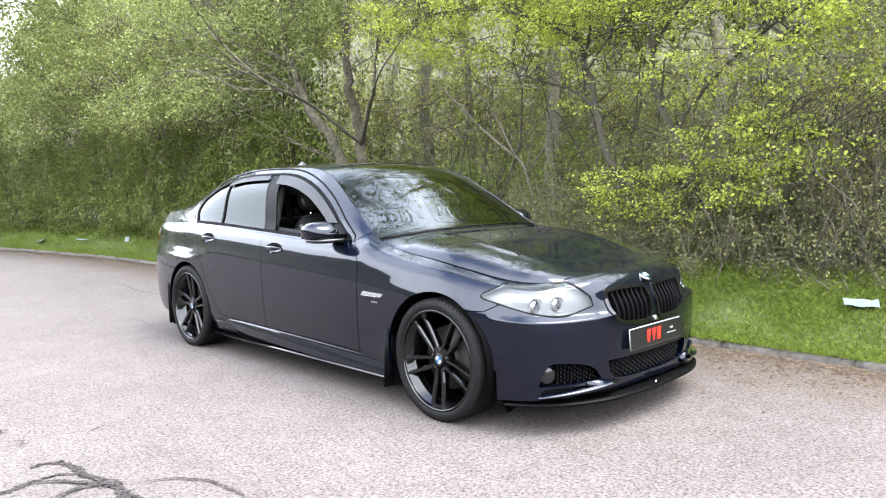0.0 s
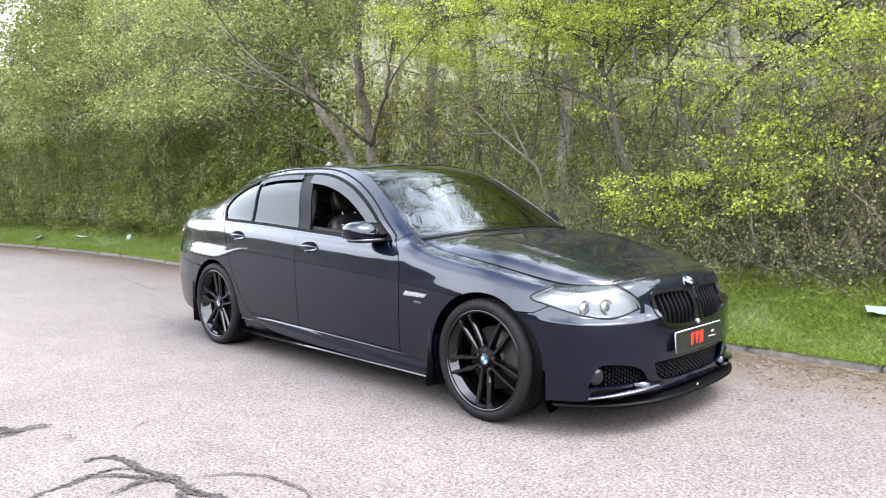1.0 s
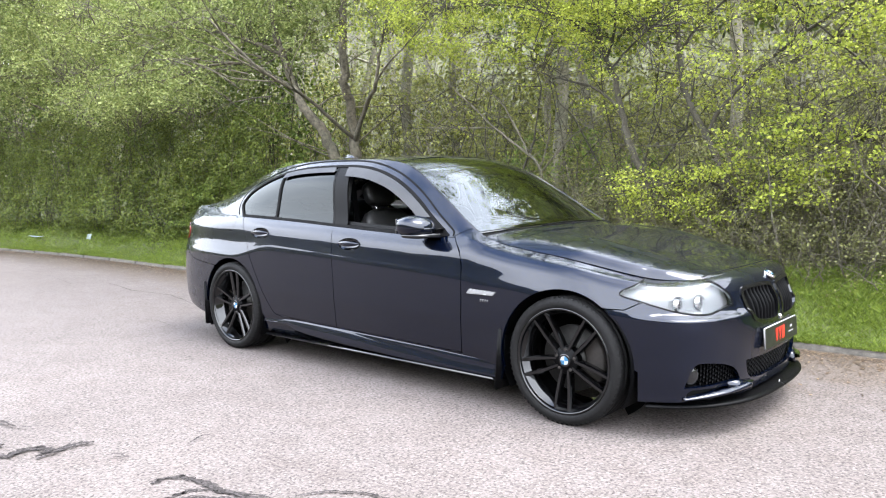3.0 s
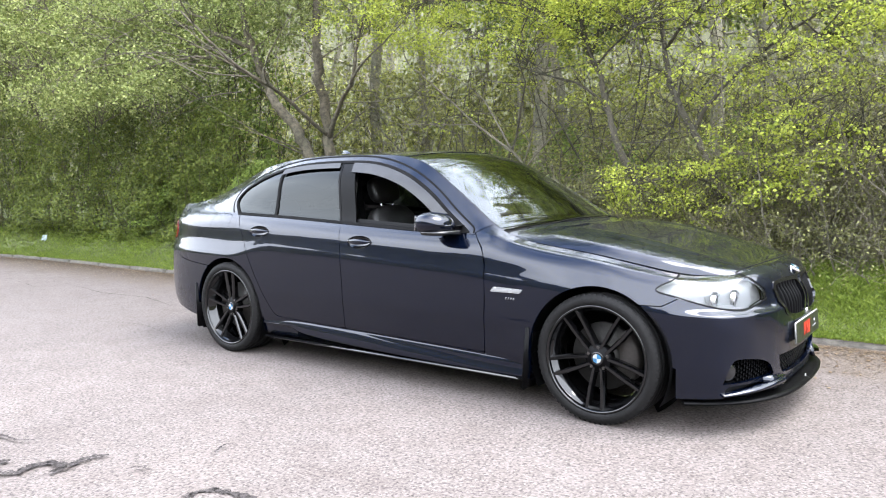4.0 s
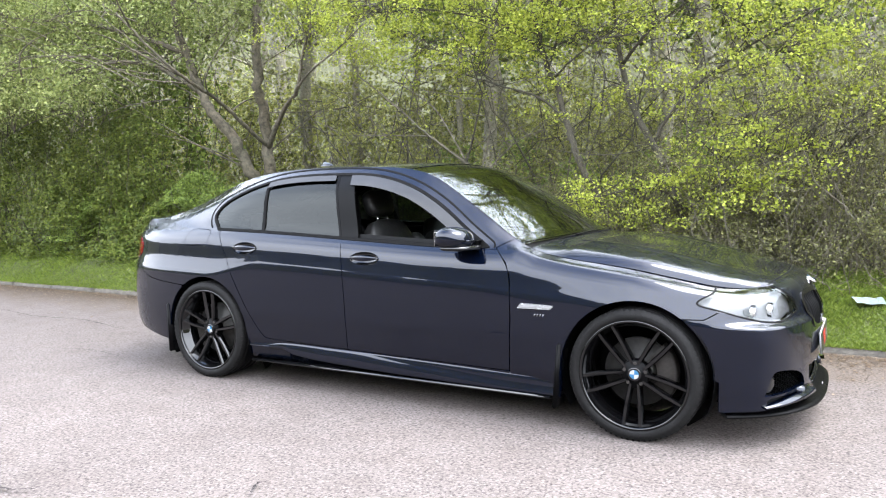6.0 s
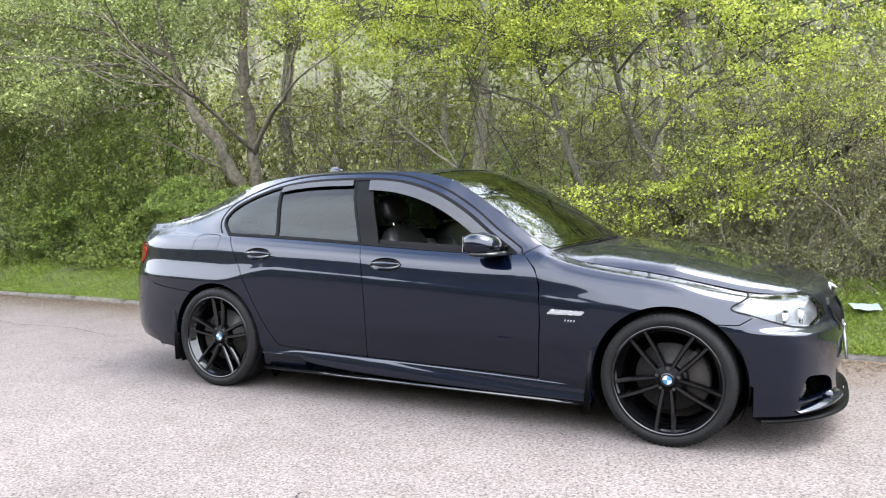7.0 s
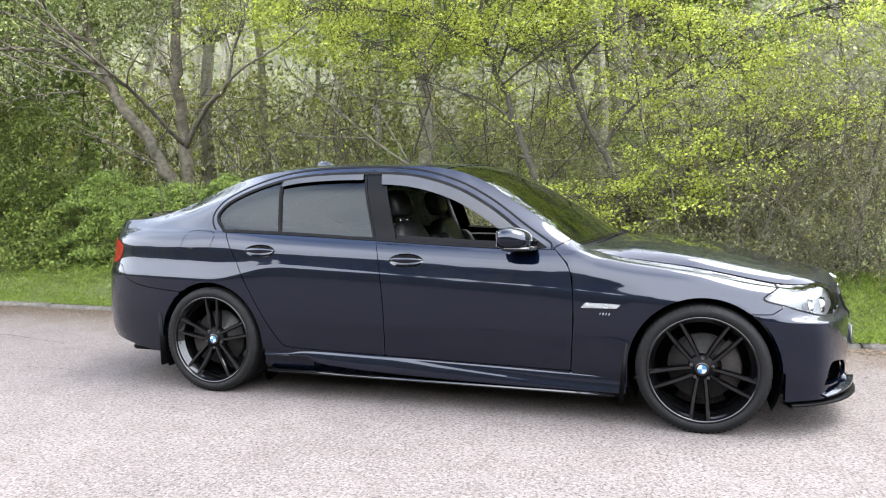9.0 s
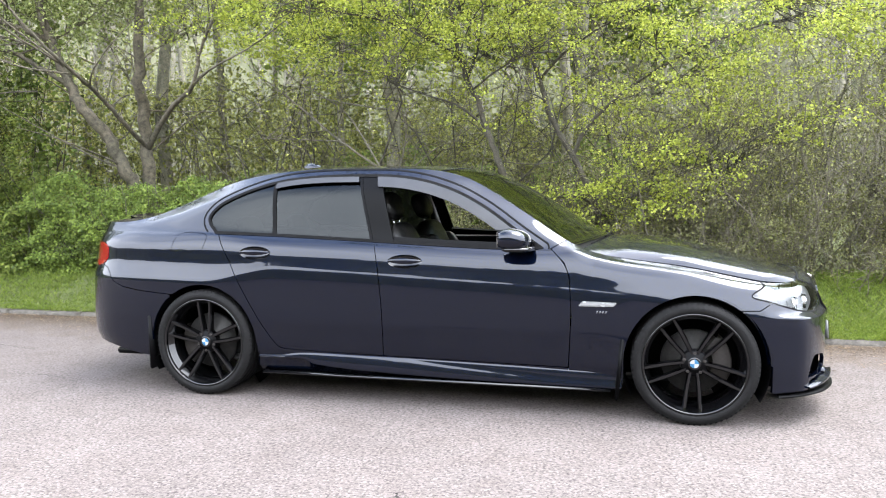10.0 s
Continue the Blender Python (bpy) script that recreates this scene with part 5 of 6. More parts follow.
LEVELS = []
cracks = [crack([(.86, -3.2), (.82, -2.98), (.80, -2.84), (.77, -2.74), (.76, -2.65), (.77, -2.58), (.83, -2.51)], .024), crack([(.57, -2.67), (.55, -2.62), (.58, -2.54), (.69, -2.53), (.82, -2.53)], .024),
          crack([(.68, -2.54), (.76, -2.51), (.86, -2.54), (.93, -2.50)], .026), crack([(.80, -2.52), (.93, -2.50), (1.06, -2.48), (1.18, -2.47), (1.29, -2.46), (1.39, -2.42), (1.6, -2.46), (1.9, -2.6)], .034),
          crack([(1.14, -2.39), (1.17, -2.31), (1.23, -2.24), (1.29, -2.18), (1.40, -2.14), (1.51, -2.13), (1.63, -2.14), (1.9, -2.2)], .0145), crack([(.77, -2.74), (.83, -2.64), (.93, -2.57), (1.0, -2.53), (1.09, -2.49)], .018),
          crack([(1.18, -2.47), (1.26, -2.53), (1.36, -2.55), (1.46, -2.62)], .018), crack([(1.06, -2.48), (1.0, -2.60), (1.05, -2.72)], .022),
          crack([(-.32, -3.06), (-.31, -3.01), (-.25, -2.95), (-.28, -2.87), (-.26, -2.80), (-.16, -2.78), (-.18, -2.69), (-.13, -2.62)], .034), crack([(-.43, -3.06), (-.45, -2.95), (-.43, -2.90)], .03),
          crack([(-.12, -2.87), (-.13, -2.82), (-.16, -2.77)], .022), crack([(-.95, -2.82), (-.89, -2.80), (-.73, -2.77), (-.6, -2.71)], .016), crack([(.27, -2.31), (.21, -2.22), (.23, -2.18)], .011), crack([(.12, -2.66), (.15, -2.6), (.23, -2.59)], .010),
          crack([(-3.6, -.9), (-3.0, -.75), (-2.5, -.82)], .006), crack([(-6.5, .3), (-5.2, .1), (-4.4, .2), (-3.6, .0)], .012), crack([(-9, -.2), (-7.6, .1), (-6.4, -.1)], .012)]
ob = part("road_cracks", mesh_of("road_cracks", *joined(*cracks), smooth=False), CRACK)
tagged(ob, "dark branching cracks in the pale asphalt", "crack", kind="stuff")


# ---- plants ----
rng = np.random.default_rng(7)


def leaf_material(name, dark, mid, light, through=.35):
    m, tree, bsdf = material(name)
    geo = tree.nodes.new("ShaderNodeNewGeometry")
    tone = ramp(tree, geo.outputs["Random Per Island"], ((0.0, dark), (0.5, mid), (1.0, light)))
    tree.links.new(tone, bsdf.inputs["Base Color"])
    bsdf.inputs["Roughness"].default_value = .5
    bsdf.inputs["Specular IOR Level"].default_value = .2
    glow = tree.nodes.new("ShaderNodeBsdfTranslucent")
    tree.links.new(tone, glow.inputs["Color"])
    mix = tree.nodes.new("ShaderNodeMixShader")
    mix.inputs[0].default_value = through
    tree.links.new(bsdf.outputs[0], mix.inputs[1])
    tree.links.new(glow.outputs[0], mix.inputs[2])
    tree.links.new(mix.outputs[0], tree.nodes["Material Output"].inputs["Surface"])
    return m


def bark_material(name, dark, light, scale=30):
    m, tree, bsdf = material(name)
    where = place(tree)
    a = noise_of(tree, scale, 6, .7, where)
    b = noise_of(tree, 2.2, 4, .6, where)
    tone = mixed(tree, "MULTIPLY", .7, ramp(tree, a, ((.3, dark), (.7, light))), ramp(tree, b, ((.35, (.55, .6, .5)), (.65, (1.1, 1.08, 1.0)))))
    tree.links.new(tone, bsdf.inputs["Base Color"])
    bsdf.inputs["Roughness"].default_value = .9
    bump(tree, bsdf, a, .8, .02)
    return m


LEAF_MAPLE = leaf_material("young_maple_leaf", (0.122, 0.154, 0.022), (0.252, 0.292, 0.041), (0.385, 0.42, 0.078), .5)
LEAF_PALE = leaf_material("pale_grey_green_leaf", (0.08988, 0.1144, 0.0295), (0.1647, 0.1939, 0.05737), (0.2896, 0.3199, 0.1189), .35)
LEAF_HEDGE = leaf_material("hedge_leaf", (0.02798, 0.044, 0.00792), (0.0795, 0.102, 0.017), (0.1378, 0.16, 0.028), .25)
LEAF_BUSH = leaf_material("bush_leaf", (0.04595, 0.07226, 0.01349), (0.1021, 0.1445, 0.02697), (0.1939, 0.2504, 0.04817), .35)
LEAF_DRY = leaf_material("olive_brown_twig_leaf", (0.05, 0.052, 0.018), (0.095, 0.096, 0.034), (0.19, 0.19, 0.07), .3)
LEAF_SCRUB = leaf_material("olive_scrub_leaf", (0.07, 0.077, 0.02), (0.168, 0.1792, 0.045), (0.294, 0.301, 0.08125), .35)
LEAF_WOOD = leaf_material("far_wood_leaf", (0.068, 0.072, 0.024), (0.145, 0.15, 0.05), (0.25, 0.255, 0.09), .35)
BLADE = leaf_material("grass_blade", (0.0572, 0.084, 0.011), (0.1019, 0.146, 0.019), (0.182, 0.222, 0.042), .4)
LITTER = leaf_material("dead_leaf_litter", (0.028, 0.019, 0.012), (0.075, 0.050, 0.031), (0.155, 0.112, 0.072), .1)
BARK = bark_material("grey_green_bark", (0.026, 0.022, 0.015), (0.130, 0.112, 0.082), 18)
BARK_GREY = bark_material("pale_grey_bark", (0.084, 0.077, 0.0598), (0.266, 0.245, 0.195))
TWIG = bark_material("dark_twig_bark", (0.018, 0.0155, 0.0105), (0.075, 0.064, 0.046), 60)
TWIG_PALE = bark_material("pale_dry_twig_bark", (0.05692, 0.04838, 0.037), (0.1538, 0.1366, 0.1082), 60)


def quick_mesh(name, co, quads):
    """A mesh of quads straight from arrays."""
    me = bpy.data.meshes.new(name)
    me.vertices.add(len(co))
    me.vertices.foreach_set("co", np.asarray(co, np.float32).ravel())
    me.loops.add(quads.size)
    me.loops.foreach_set("vertex_index", quads.astype(np.int32).ravel())
    me.polygons.add(len(quads))
    me.polygons.foreach_set("loop_start", np.arange(0, quads.size, 4, dtype=np.int32))
    me.update(calc_edges=True)
    return me


def leaf_mesh(name, at, size, wide=.6, face=(0, 0, .8), loose=.75):
    """One bent four-cornered leaf at each point; its blade turns towards face, more or less loosely."""
    n = len(at)
    f = rng.normal(size=(n, 3)) * loose + np.array(face)
    f /= np.linalg.norm(f, axis=1)[:, None] + 1e-9
    d = np.cross(f, rng.normal(size=(n, 3)))
    d /= np.linalg.norm(d, axis=1)[:, None] + 1e-9
    w = np.cross(d, f)
    l = (size * rng.uniform(.6, 1.35, n))[:, None]
    co = np.stack([at, at + l * (.48 * d + .5 * wide * w + .10 * f), at + l * (d - .12 * f), at + l * (.48 * d - .5 * wide * w + .10 * f)], axis=1).reshape(-1, 3)
    return quick_mesh(name, co, np.arange(4 * n).reshape(-1, 4))


def sprays(at, each, spread):
    """Several leaves round every point."""
    p = np.repeat(np.asarray(at, float), each, axis=0)
    return p + rng.normal(size=p.shape) * spread


def blob(centre, radii, count, hollow=.0):
    p = rng.normal(size=(count, 3))
    p /= np.linalg.norm(p, axis=1)[:, None]
    r = rng.uniform(hollow, 1, count)[:, None] ** (1 / 2.4)
    return np.array(centre) + p * r * np.array(radii)


def bent(a, b, sag, steps=5, rough=.04):
    """A crooked line from a to b."""
    a, b = np.array(a, float), np.array(b, float)
    size = np.linalg.norm(b - a)
    return [tuple(a + (b - a) * k / steps + np.array([0, 0, sag * size * math.sin(math.pi * k / steps)]) + (rng.normal(size=3) * rough * size if 0 < k < steps else 0)) for k in range(steps + 1)]


def smooth_line(points, steps=4, rough=.02):
    t = np.arange(len(points))
    f = [cubic(*zip(t, [p[k] for p in points])) if len(points) > 2 else easy(*zip(t, [p[k] for p in points])) for k in range(3)]
    u = np.linspace(0, len(points) - 1, (len(points) - 1) * steps + 1)
    q = np.stack([g(u) for g in f], axis=1)
    q[1:-1] += rng.normal(size=(len(q) - 2, 3)) * rough
    return [tuple(p) for p in q]


def twigs_to(tips, limbs, longest, radius, sag=.08):
    """Thin twigs that join each tip to the nearest place on the limbs."""
    base = np.array(limbs)
    out, held, used = [], [], {}
    for tip in tips:
        d = np.linalg.norm(base - tip, axis=1) + .6 * np.clip(base[:, 2] - tip[2], 0, None)
        k = int(rng.choice(np.argsort(d)[:6]))
        used[k] = used.get(k, 0) + 1
        if d[k] < longest and used[k] < 6:
            out.append(tube(bent(base[k], tip, sag, 4, .05), radius, 3, radius * .4))
            held.append(tip)
    return out, held


def plant(name, label, category, limbs, crown_points, leaf_mat, leaf_size, bark, each=5, spread=.06, tips=None, longest=1.6, twig_radius=.006, group="", wide=.65):
    """A tree or bush: limbs [(points, thick, thin)], twigs to its sprays, and a crown of single leaves."""
    thing = new(name)
    tagged(thing, label, category, group)
    pieces, nodes = [], []
    for points, thick, thin in limbs:
        line = smooth_line(points, 5, thick * .18)
        nodes += line[2:]
        pieces.append(tube(line, thick, 9 if thick > .03 else 5, thin))
    part("trunk", mesh_of("trunk", *joined(*pieces)), bark, thing)
    if tips is not None and len(tips):
        bits, _ = twigs_to(tips, nodes, longest, twig_radius)
        if bits:
            tagged(part("brushwood", mesh_of("brushwood", *joined(*bits)), bark, thing), kind="stuff")
    if len(crown_points):
        part("crown", leaf_mesh("crown", sprays(crown_points, each, spread), leaf_size, wide, (0, -.35, .75), .7), leaf_mat, thing)
    return thing


def branchlets(limb, count, reach, thick, up=.25, seed_dir=None):
    """Side branches off a limb."""
    line = smooth_line(limb, 6, .01)
    out = []
    for k in range(count):
        i = int(rng.integers(len(line) // 4, len(line)))
        d = rng.normal(size=3)
        d[2] = abs(d[2]) * .6 + up
        d /= np.linalg.norm(d)
        a = np.array(line[i])
        b = a + d * reach * rng.uniform(.5, 1.2)
        m = (a + b) / 2 + rng.normal(size=3) * reach * .08
        out.append(([tuple(a), tuple(m), tuple(b)], thick * rng.uniform(.6, 1), thick * .25))
    return out


# the many-stemmed tree behind the boot
stem_a = [(-5.22, 3.88, .3), (-5.22, 3.76, 1.1), (-5.36, 3.55, 1.64), (-5.56, 3.42, 2.08), (-5.73, 3.28, 2.4), (-5.95, 3.2, 2.77), (-6.1, 3.1, 3.3), (-6.2, 3.0, 4.1), (-6.3, 3.0, 5.5)]
stem_b = [(-5.20, 3.92, .3), (-5.22, 3.86, 1.2), (-5.20, 3.77, 1.99), (-5.15, 3.62, 2.52), (-5.05, 3.45, 3.01), (-5.0, 3.4, 3.6), (-4.9, 3.4, 4.4), (-4.8, 3.5, 5.8)]
arm_a = [(-5.20, 3.77, 1.97), (-5.20, 3.27, 2.26), (-5.16, 2.79, 2.52), (-4.95, 2.15, 2.68), (-5.0, 1.7, 2.95), (-5.2, 1.3, 3.4)]
arm_b = [(-5.19, 3.77, 1.93), (-4.71, 3.56, 2.40), (-4.16, 3.24, 2.65), (-4.0, 3.15, 3.0), (-3.7, 3.0, 3.4)]
arm_c = [(-4.16, 3.24, 2.65), (-3.7, 3.0, 2.83), (-3.1, 2.7, 2.95), (-2.6, 2.6, 3.2)]
arm_d = [(-5.95, 3.2, 2.75), (-6.4, 2.9, 3.08), (-6.9, 2.7, 3.2), (-7.6, 2.4, 3.1), (-8.6, 2.1, 2.9)]
arm_e = [(-6.1, 3.1, 3.3), (-7.2, 2.9, 3.7), (-8.8, 2.6, 4.0), (-10.5, 2.2, 4.0)]
limbs = [(stem_a, .105, .04), (stem_b, .10, .04), (arm_a, .032, .012), (arm_b, .04, .014), (arm_c, .018, .006), (arm_d, .035, .008), (arm_e, .04, .01)]
for limb in (stem_a, stem_b, arm_a, arm_d, arm_e, arm_e):
    limbs += branchlets(limb, 6, 1.5, .016, .1)
for k in range(46):
    a = np.array([rng.uniform(-8.8, -5.8), rng.uniform(2.0, 3.4), rng.uniform(2.5, 3.9)])
    b = a + np.array([-rng.uniform(1.0, 2.6), -rng.uniform(.1, .8), rng.uniform(-.5, .9)])
    limbs.append(([tuple(a), tuple((a + b) / 2 + np.array([0, 0, rng.uniform(.05, .3)])), tuple(b)], rng.uniform(.006, .013), .003))
tips = np.concatenate([blob((-7.6, 2.9, 3.9), (3.0, 1.3, 1.15), 340), blob((-10.5, 2.3, 3.9), (3.0, 1.2, 1.2), 300), blob((-5.4, 3.6, 4.3), (1.9, 1.3, 1.1), 190), blob((-9.0, 2.0, 2.75), (2.6, .7, .5), 150), blob((-6.5, 4.0, 6.2), (4.4, 2.2, 1.5), 700)])
plant("tree", "many-stemmed tree with pale grey-green spring leaves", "tree", limbs, tips, LEAF_PALE, .043, BARK, 66, .105, tips, 2.3, .008)
# its neighbour further along the hedge
limbs = [([(-13.5, 3.9, .3), (-13.4, 3.7, 1.8), (-13.8, 3.2, 3.4), (-13.6, 2.8, 5.5)], .09, .03), ([(-13.4, 3.7, 1.8), (-12.6, 2.8, 2.9), (-11.8, 1.9, 3.7)], .04, .01), ([(-13.6, 3.4, 2.4), (-14.8, 2.4, 3.3), (-16.0, 1.4, 3.8)], .04, .01)]
limbs += branchlets(limbs[0][0], 8, 1.6, .016, .1)
tips = np.concatenate([blob((-14.5, 1.7, 4.2), (3.4, 1.6, 1.9), 420), blob((-19, .6, 4.0), (3.6, 1.8, 2.3), 300), blob((-12.8, 1.9, 5.6), (3.5, 1.6, 1.4), 200)])
plant("tree", "broad bushy tree with pale green leaves above the hedge", "tree", limbs, tips, LEAF_PALE, .052, BARK, 64, .15, tips, 2.4, .008)

# the yellow-green maples
def maple(label, limbs, blobs, count=.44, size=.031):
    for limb, thick, thin in list(limbs):
        limbs += branchlets(limb, 9, 1.1, thick * .34, .0)
    tips = np.concatenate([blob(c, [k * 1.45 for k in r], int(n * count)) for c, r, n in blobs])
    plant("maple_tree", label, "tree", limbs, tips, LEAF_MAPLE, size, TWIG, 46, np.array([.085, .085, .034]), tips, 1.5, .0065, "young maples", .85)


main = [(.35, 3.75, .35), (.0, 3.5, .95), (-.30, 3.35, 1.59), (-.47, 3.45, 2.0), (-.63, 3.54, 2.41), (-.80, 3.6, 2.75), (-.88, 3.6, 3.1), (-.95, 3.6, 3.6), (-1.1, 3.9, 5.0), (-1.4, 4.3, 6.8)]
maple("leaning maple with dark branches and yellow-green young leaves",
      [(main, .042, .018), ([(-.5, 3.46, 2.06), (-.78, 3.4, 2.30), (-1.1, 3.3, 2.42), (-1.6, 3.2, 2.6)], .018, .006), ([(-.75, 3.6, 2.65), (-.6, 3.5, 2.95), (-.52, 3.4, 3.4), (-.4, 3.4, 4.2)], .02, .008),
       ([(-.84, 3.6, 2.88), (-1.25, 3.5, 3.15), (-1.8, 3.3, 3.35), (-2.6, 3.2, 3.5)], .02, .006)],
      [((-1.6, 3.4, 3.4), (1.7, .8, .5), 560), ((-.3, 3.6, 3.6), (1.3, .9, .55), 320), ((-3.2, 3.1, 3.5), (1.0, .6, .42), 260), ((-.9, 3.6, 2.6), (1.3, .5, .4), 45), ((-.2, 3.5, 3.0), (1.2, .6, .35), 150), ((-2.2, 3.3, 2.95), (1.2, .5, .28), 100), ((-2.0, 4.0, 5.2), (2.6, 1.7, 1.3), 900)])
second = [(1.0, 3.6, .35), (.80, 3.4, 1.0), (.62, 3.38, 1.5), (.29, 3.43, 2.09), (.10, 3.62, 2.6), (-.02, 3.83, 3.05), (-.05, 3.9, 4.0), (.1, 4.2, 5.5), (.3, 4.4, 6.6)]
maple("spreading maple with bright yellow-green leaf clusters",
      [(second, .042, .016), ([(.78, 3.4, 1.05), (.6, 3.2, 1.25), (.2, 3.05, 1.22), (-.3, 2.95, 1.12)], .016, .005), ([(.50, 3.4, 1.72), (.75, 3.5, 2.15), (1.3, 3.5, 2.58), (2.0, 3.4, 2.9), (2.8, 3.3, 3.1)], .026, .008),
       ([(.8, 3.4, 1.0), (1.3, 3.2, 1.35), (1.9, 3.1, 1.6)], .016, .005), ([(.1, 3.62, 2.6), (.6, 3.4, 3.0), (1.4, 3.2, 3.3)], .02, .006)],
      [((.1, 3.3, 2.1), (.8, .4, .3), 30), ((3.0, 3.3, 2.3), (1.0, .5, .35), 90), ((2.0, 3.2, 2.1), (.8, .4, .35), 110), ((.55, 3.05, 1.12), (.95, .45, .25), 190), ((1.45, 3.15, 1.50), (.65, .40, .28), 160), ((1.2, 3.3, 2.3), (.9, .5, .35), 80), ((2.4, 3.2, 2.75), (1.1, .6, .38), 170), ((1.5, 3.2, 3.2), (1.4, .8, .42), 400), ((3.4, 3.2, 3.1), (.8, .6, .35), 150), ((1.4, 4.2, 5.0), (2.2, 1.2, 1.0), 800), ((1.7, 4.9, 6.6), (2.2, 1.2, 1.1), 900)], .36)
third = [(5.2, 4.6, .4), (5.0, 4.4, 1.8), (4.6, 4.2, 3.0), (4.4, 4.1, 4.6)]
maple("slim maple with sparse yellow-green leaves", [(third, .05, .018), ([(4.9, 4.4, 2.0), (4.2, 4.0, 2.9), (3.7, 3.8, 3.6)], .02, .007)], [((4.4, 3.6, 2.9), (1.3, .6, .5), 170), ((4.2, 4.0, 3.6), (1.2, .7, .5), 190), ((4.6, 4.0, 4.6), (1.8, 1.2, .7), 220)])

# tall trees of the wood's edge, whose crowns close overhead
def tall_tree(label, foot, lean, high, blobs, size=.085):
    x, y = foot
    z = float(bank_z(x, y))
    top = (x + lean[0], y + lean[1], high)
    trunk = [(x, y, z - .1), (x + lean[0] * .15, y + lean[1] * .1, high * .35), (x + lean[0] * .5, y + lean[1] * .45, high * .7), top]
    limbs = [(trunk, .09, .03)]
    for c, _, _ in blobs:
        a = (x + lean[0] * .35, y + lean[1] * .3, high * .52)
        limbs.append(([a, tuple((np.array(a) + np.array(c)) / 2 + np.array([0, 0, .3])), c], .05, .012))
    for limb, thick, thin in list(limbs):
        limbs += branchlets(limb, 7, 1.4, thick * .3, .1)
    tips = np.concatenate([blob(c, r, n) for c, r, n in blobs])
    plant("tall_tree", label, "tree", limbs, tips, LEAF_BUSH, size, BARK_GREY, 26, .14, tips, 2.0, .007, "tall trees of the wood", .75)


tall_tree("tall tree leaning over the parked car with a leafy crown", (-2.6, 6.6), (.3, -4.2), 7.6, [((-2.3, 1.5, 7.6), (2.3, 2.6, 1.1), 330), ((-3.4, 3.6, 6.6), (2.0, 1.6, 1.0), 90)], .07)
tall_tree("tall green tree at the edge of the wood", (-6.0, 7.2), (-.2, -.6), 8.6, [((-5.6, 6.6, 6.6), (2.6, 1.7, 2.0), 400), ((-1.6, 6.8, 7.0), (2.4, 1.3, 1.7), 230), ((-3.0, 7.4, 4.8), (2.2, 1.3, 1.5), 150)], .075)
tall_tree("tall leafy tree behind the young maples", (-.6, 7.6), (.3, -.5), 8.4, [((-.4, 6.8, 6.3), (2.6, 1.6, 2.0), 360), ((2.4, 6.6, 5.8), (1.8, 1.3, 1.4), 320), ((-1.9, 5.4, 5.3), (2.0, 1.0, 1.2), 60), ((-2.4, 7.4, 8.6), (3.0, 1.5, 1.5), 60)], .075)
tall_tree("tall tree above the hedge where the road bends", (-14.0, 4.6), (.6, -2.4), 7.8, [((-13.0, 1.4, 6.9), (4.0, 2.0, 1.2), 300), ((-18.5, .6, 7.0), (3.2, 2.0, 1.8), 300)], .11)

tall_tree("broad tall tree deeper in the wood", (1.5, 9.6), (.2, -.4), 9.5, [((.8, 9.0, 5.4), (3.4, 1.4, 2.2), 420), ((-4.2, 9.2, 5.6), (3.0, 1.4, 2.2), 380)], .11)
tall_tree("tall tree of the wood beyond the hedge", (-17.0, 6.5), (.3, -.5), 9.0, [((-19.0, 4.5, 5.9), (5.0, 1.5, 2.4), 520), ((-12.0, 6.0, 5.8), (3.2, 1.4, 2.0), 300)], .12)

# grey branching shrub in front of the far trunks
limbs = [([(-1.5, 3.7, .5), (-1.65, 3.65, 1.3), (-1.82, 3.6, 1.61), (-2.34, 3.6, 1.96), (-3.06, 3.6, 2.54), (-3.48, 3.6, 2.88), (-3.55, 3.6, 3.2)], .022, .006),
         ([(-1.82, 3.6, 1.61), (-2.07, 3.6, 2.03), (-2.39, 3.6, 2.40), (-2.99, 3.6, 2.77), (-3.3, 3.5, 3.1)], .014, .004), ([(-2.34, 3.6, 1.96), (-2.9, 3.5, 1.99), (-3.5, 3.45, 2.02)], .012, .004),
         ([(-1.7, 3.65, 1.4), (-1.5, 3.6, 2.0), (-1.6, 3.55, 2.5)], .012, .004), ([(-1.7, 3.65, 1.35), (-1.2, 3.6, 1.8), (-.8, 3.55, 1.95)], .012, .004)]
for limb, _, _ in list(limbs):
    limbs += branchlets(limb, 9, .55, .006, .2)
tips = blob((-2.4, 3.6, 2.2), (1.2, .5, .6), 60)
plant("shrub", "bare grey shrub with thin arching branches", "shrub", limbs, tips, LEAF_MAPLE, .04, TWIG_PALE, 3, .05, tips, .6, .003)


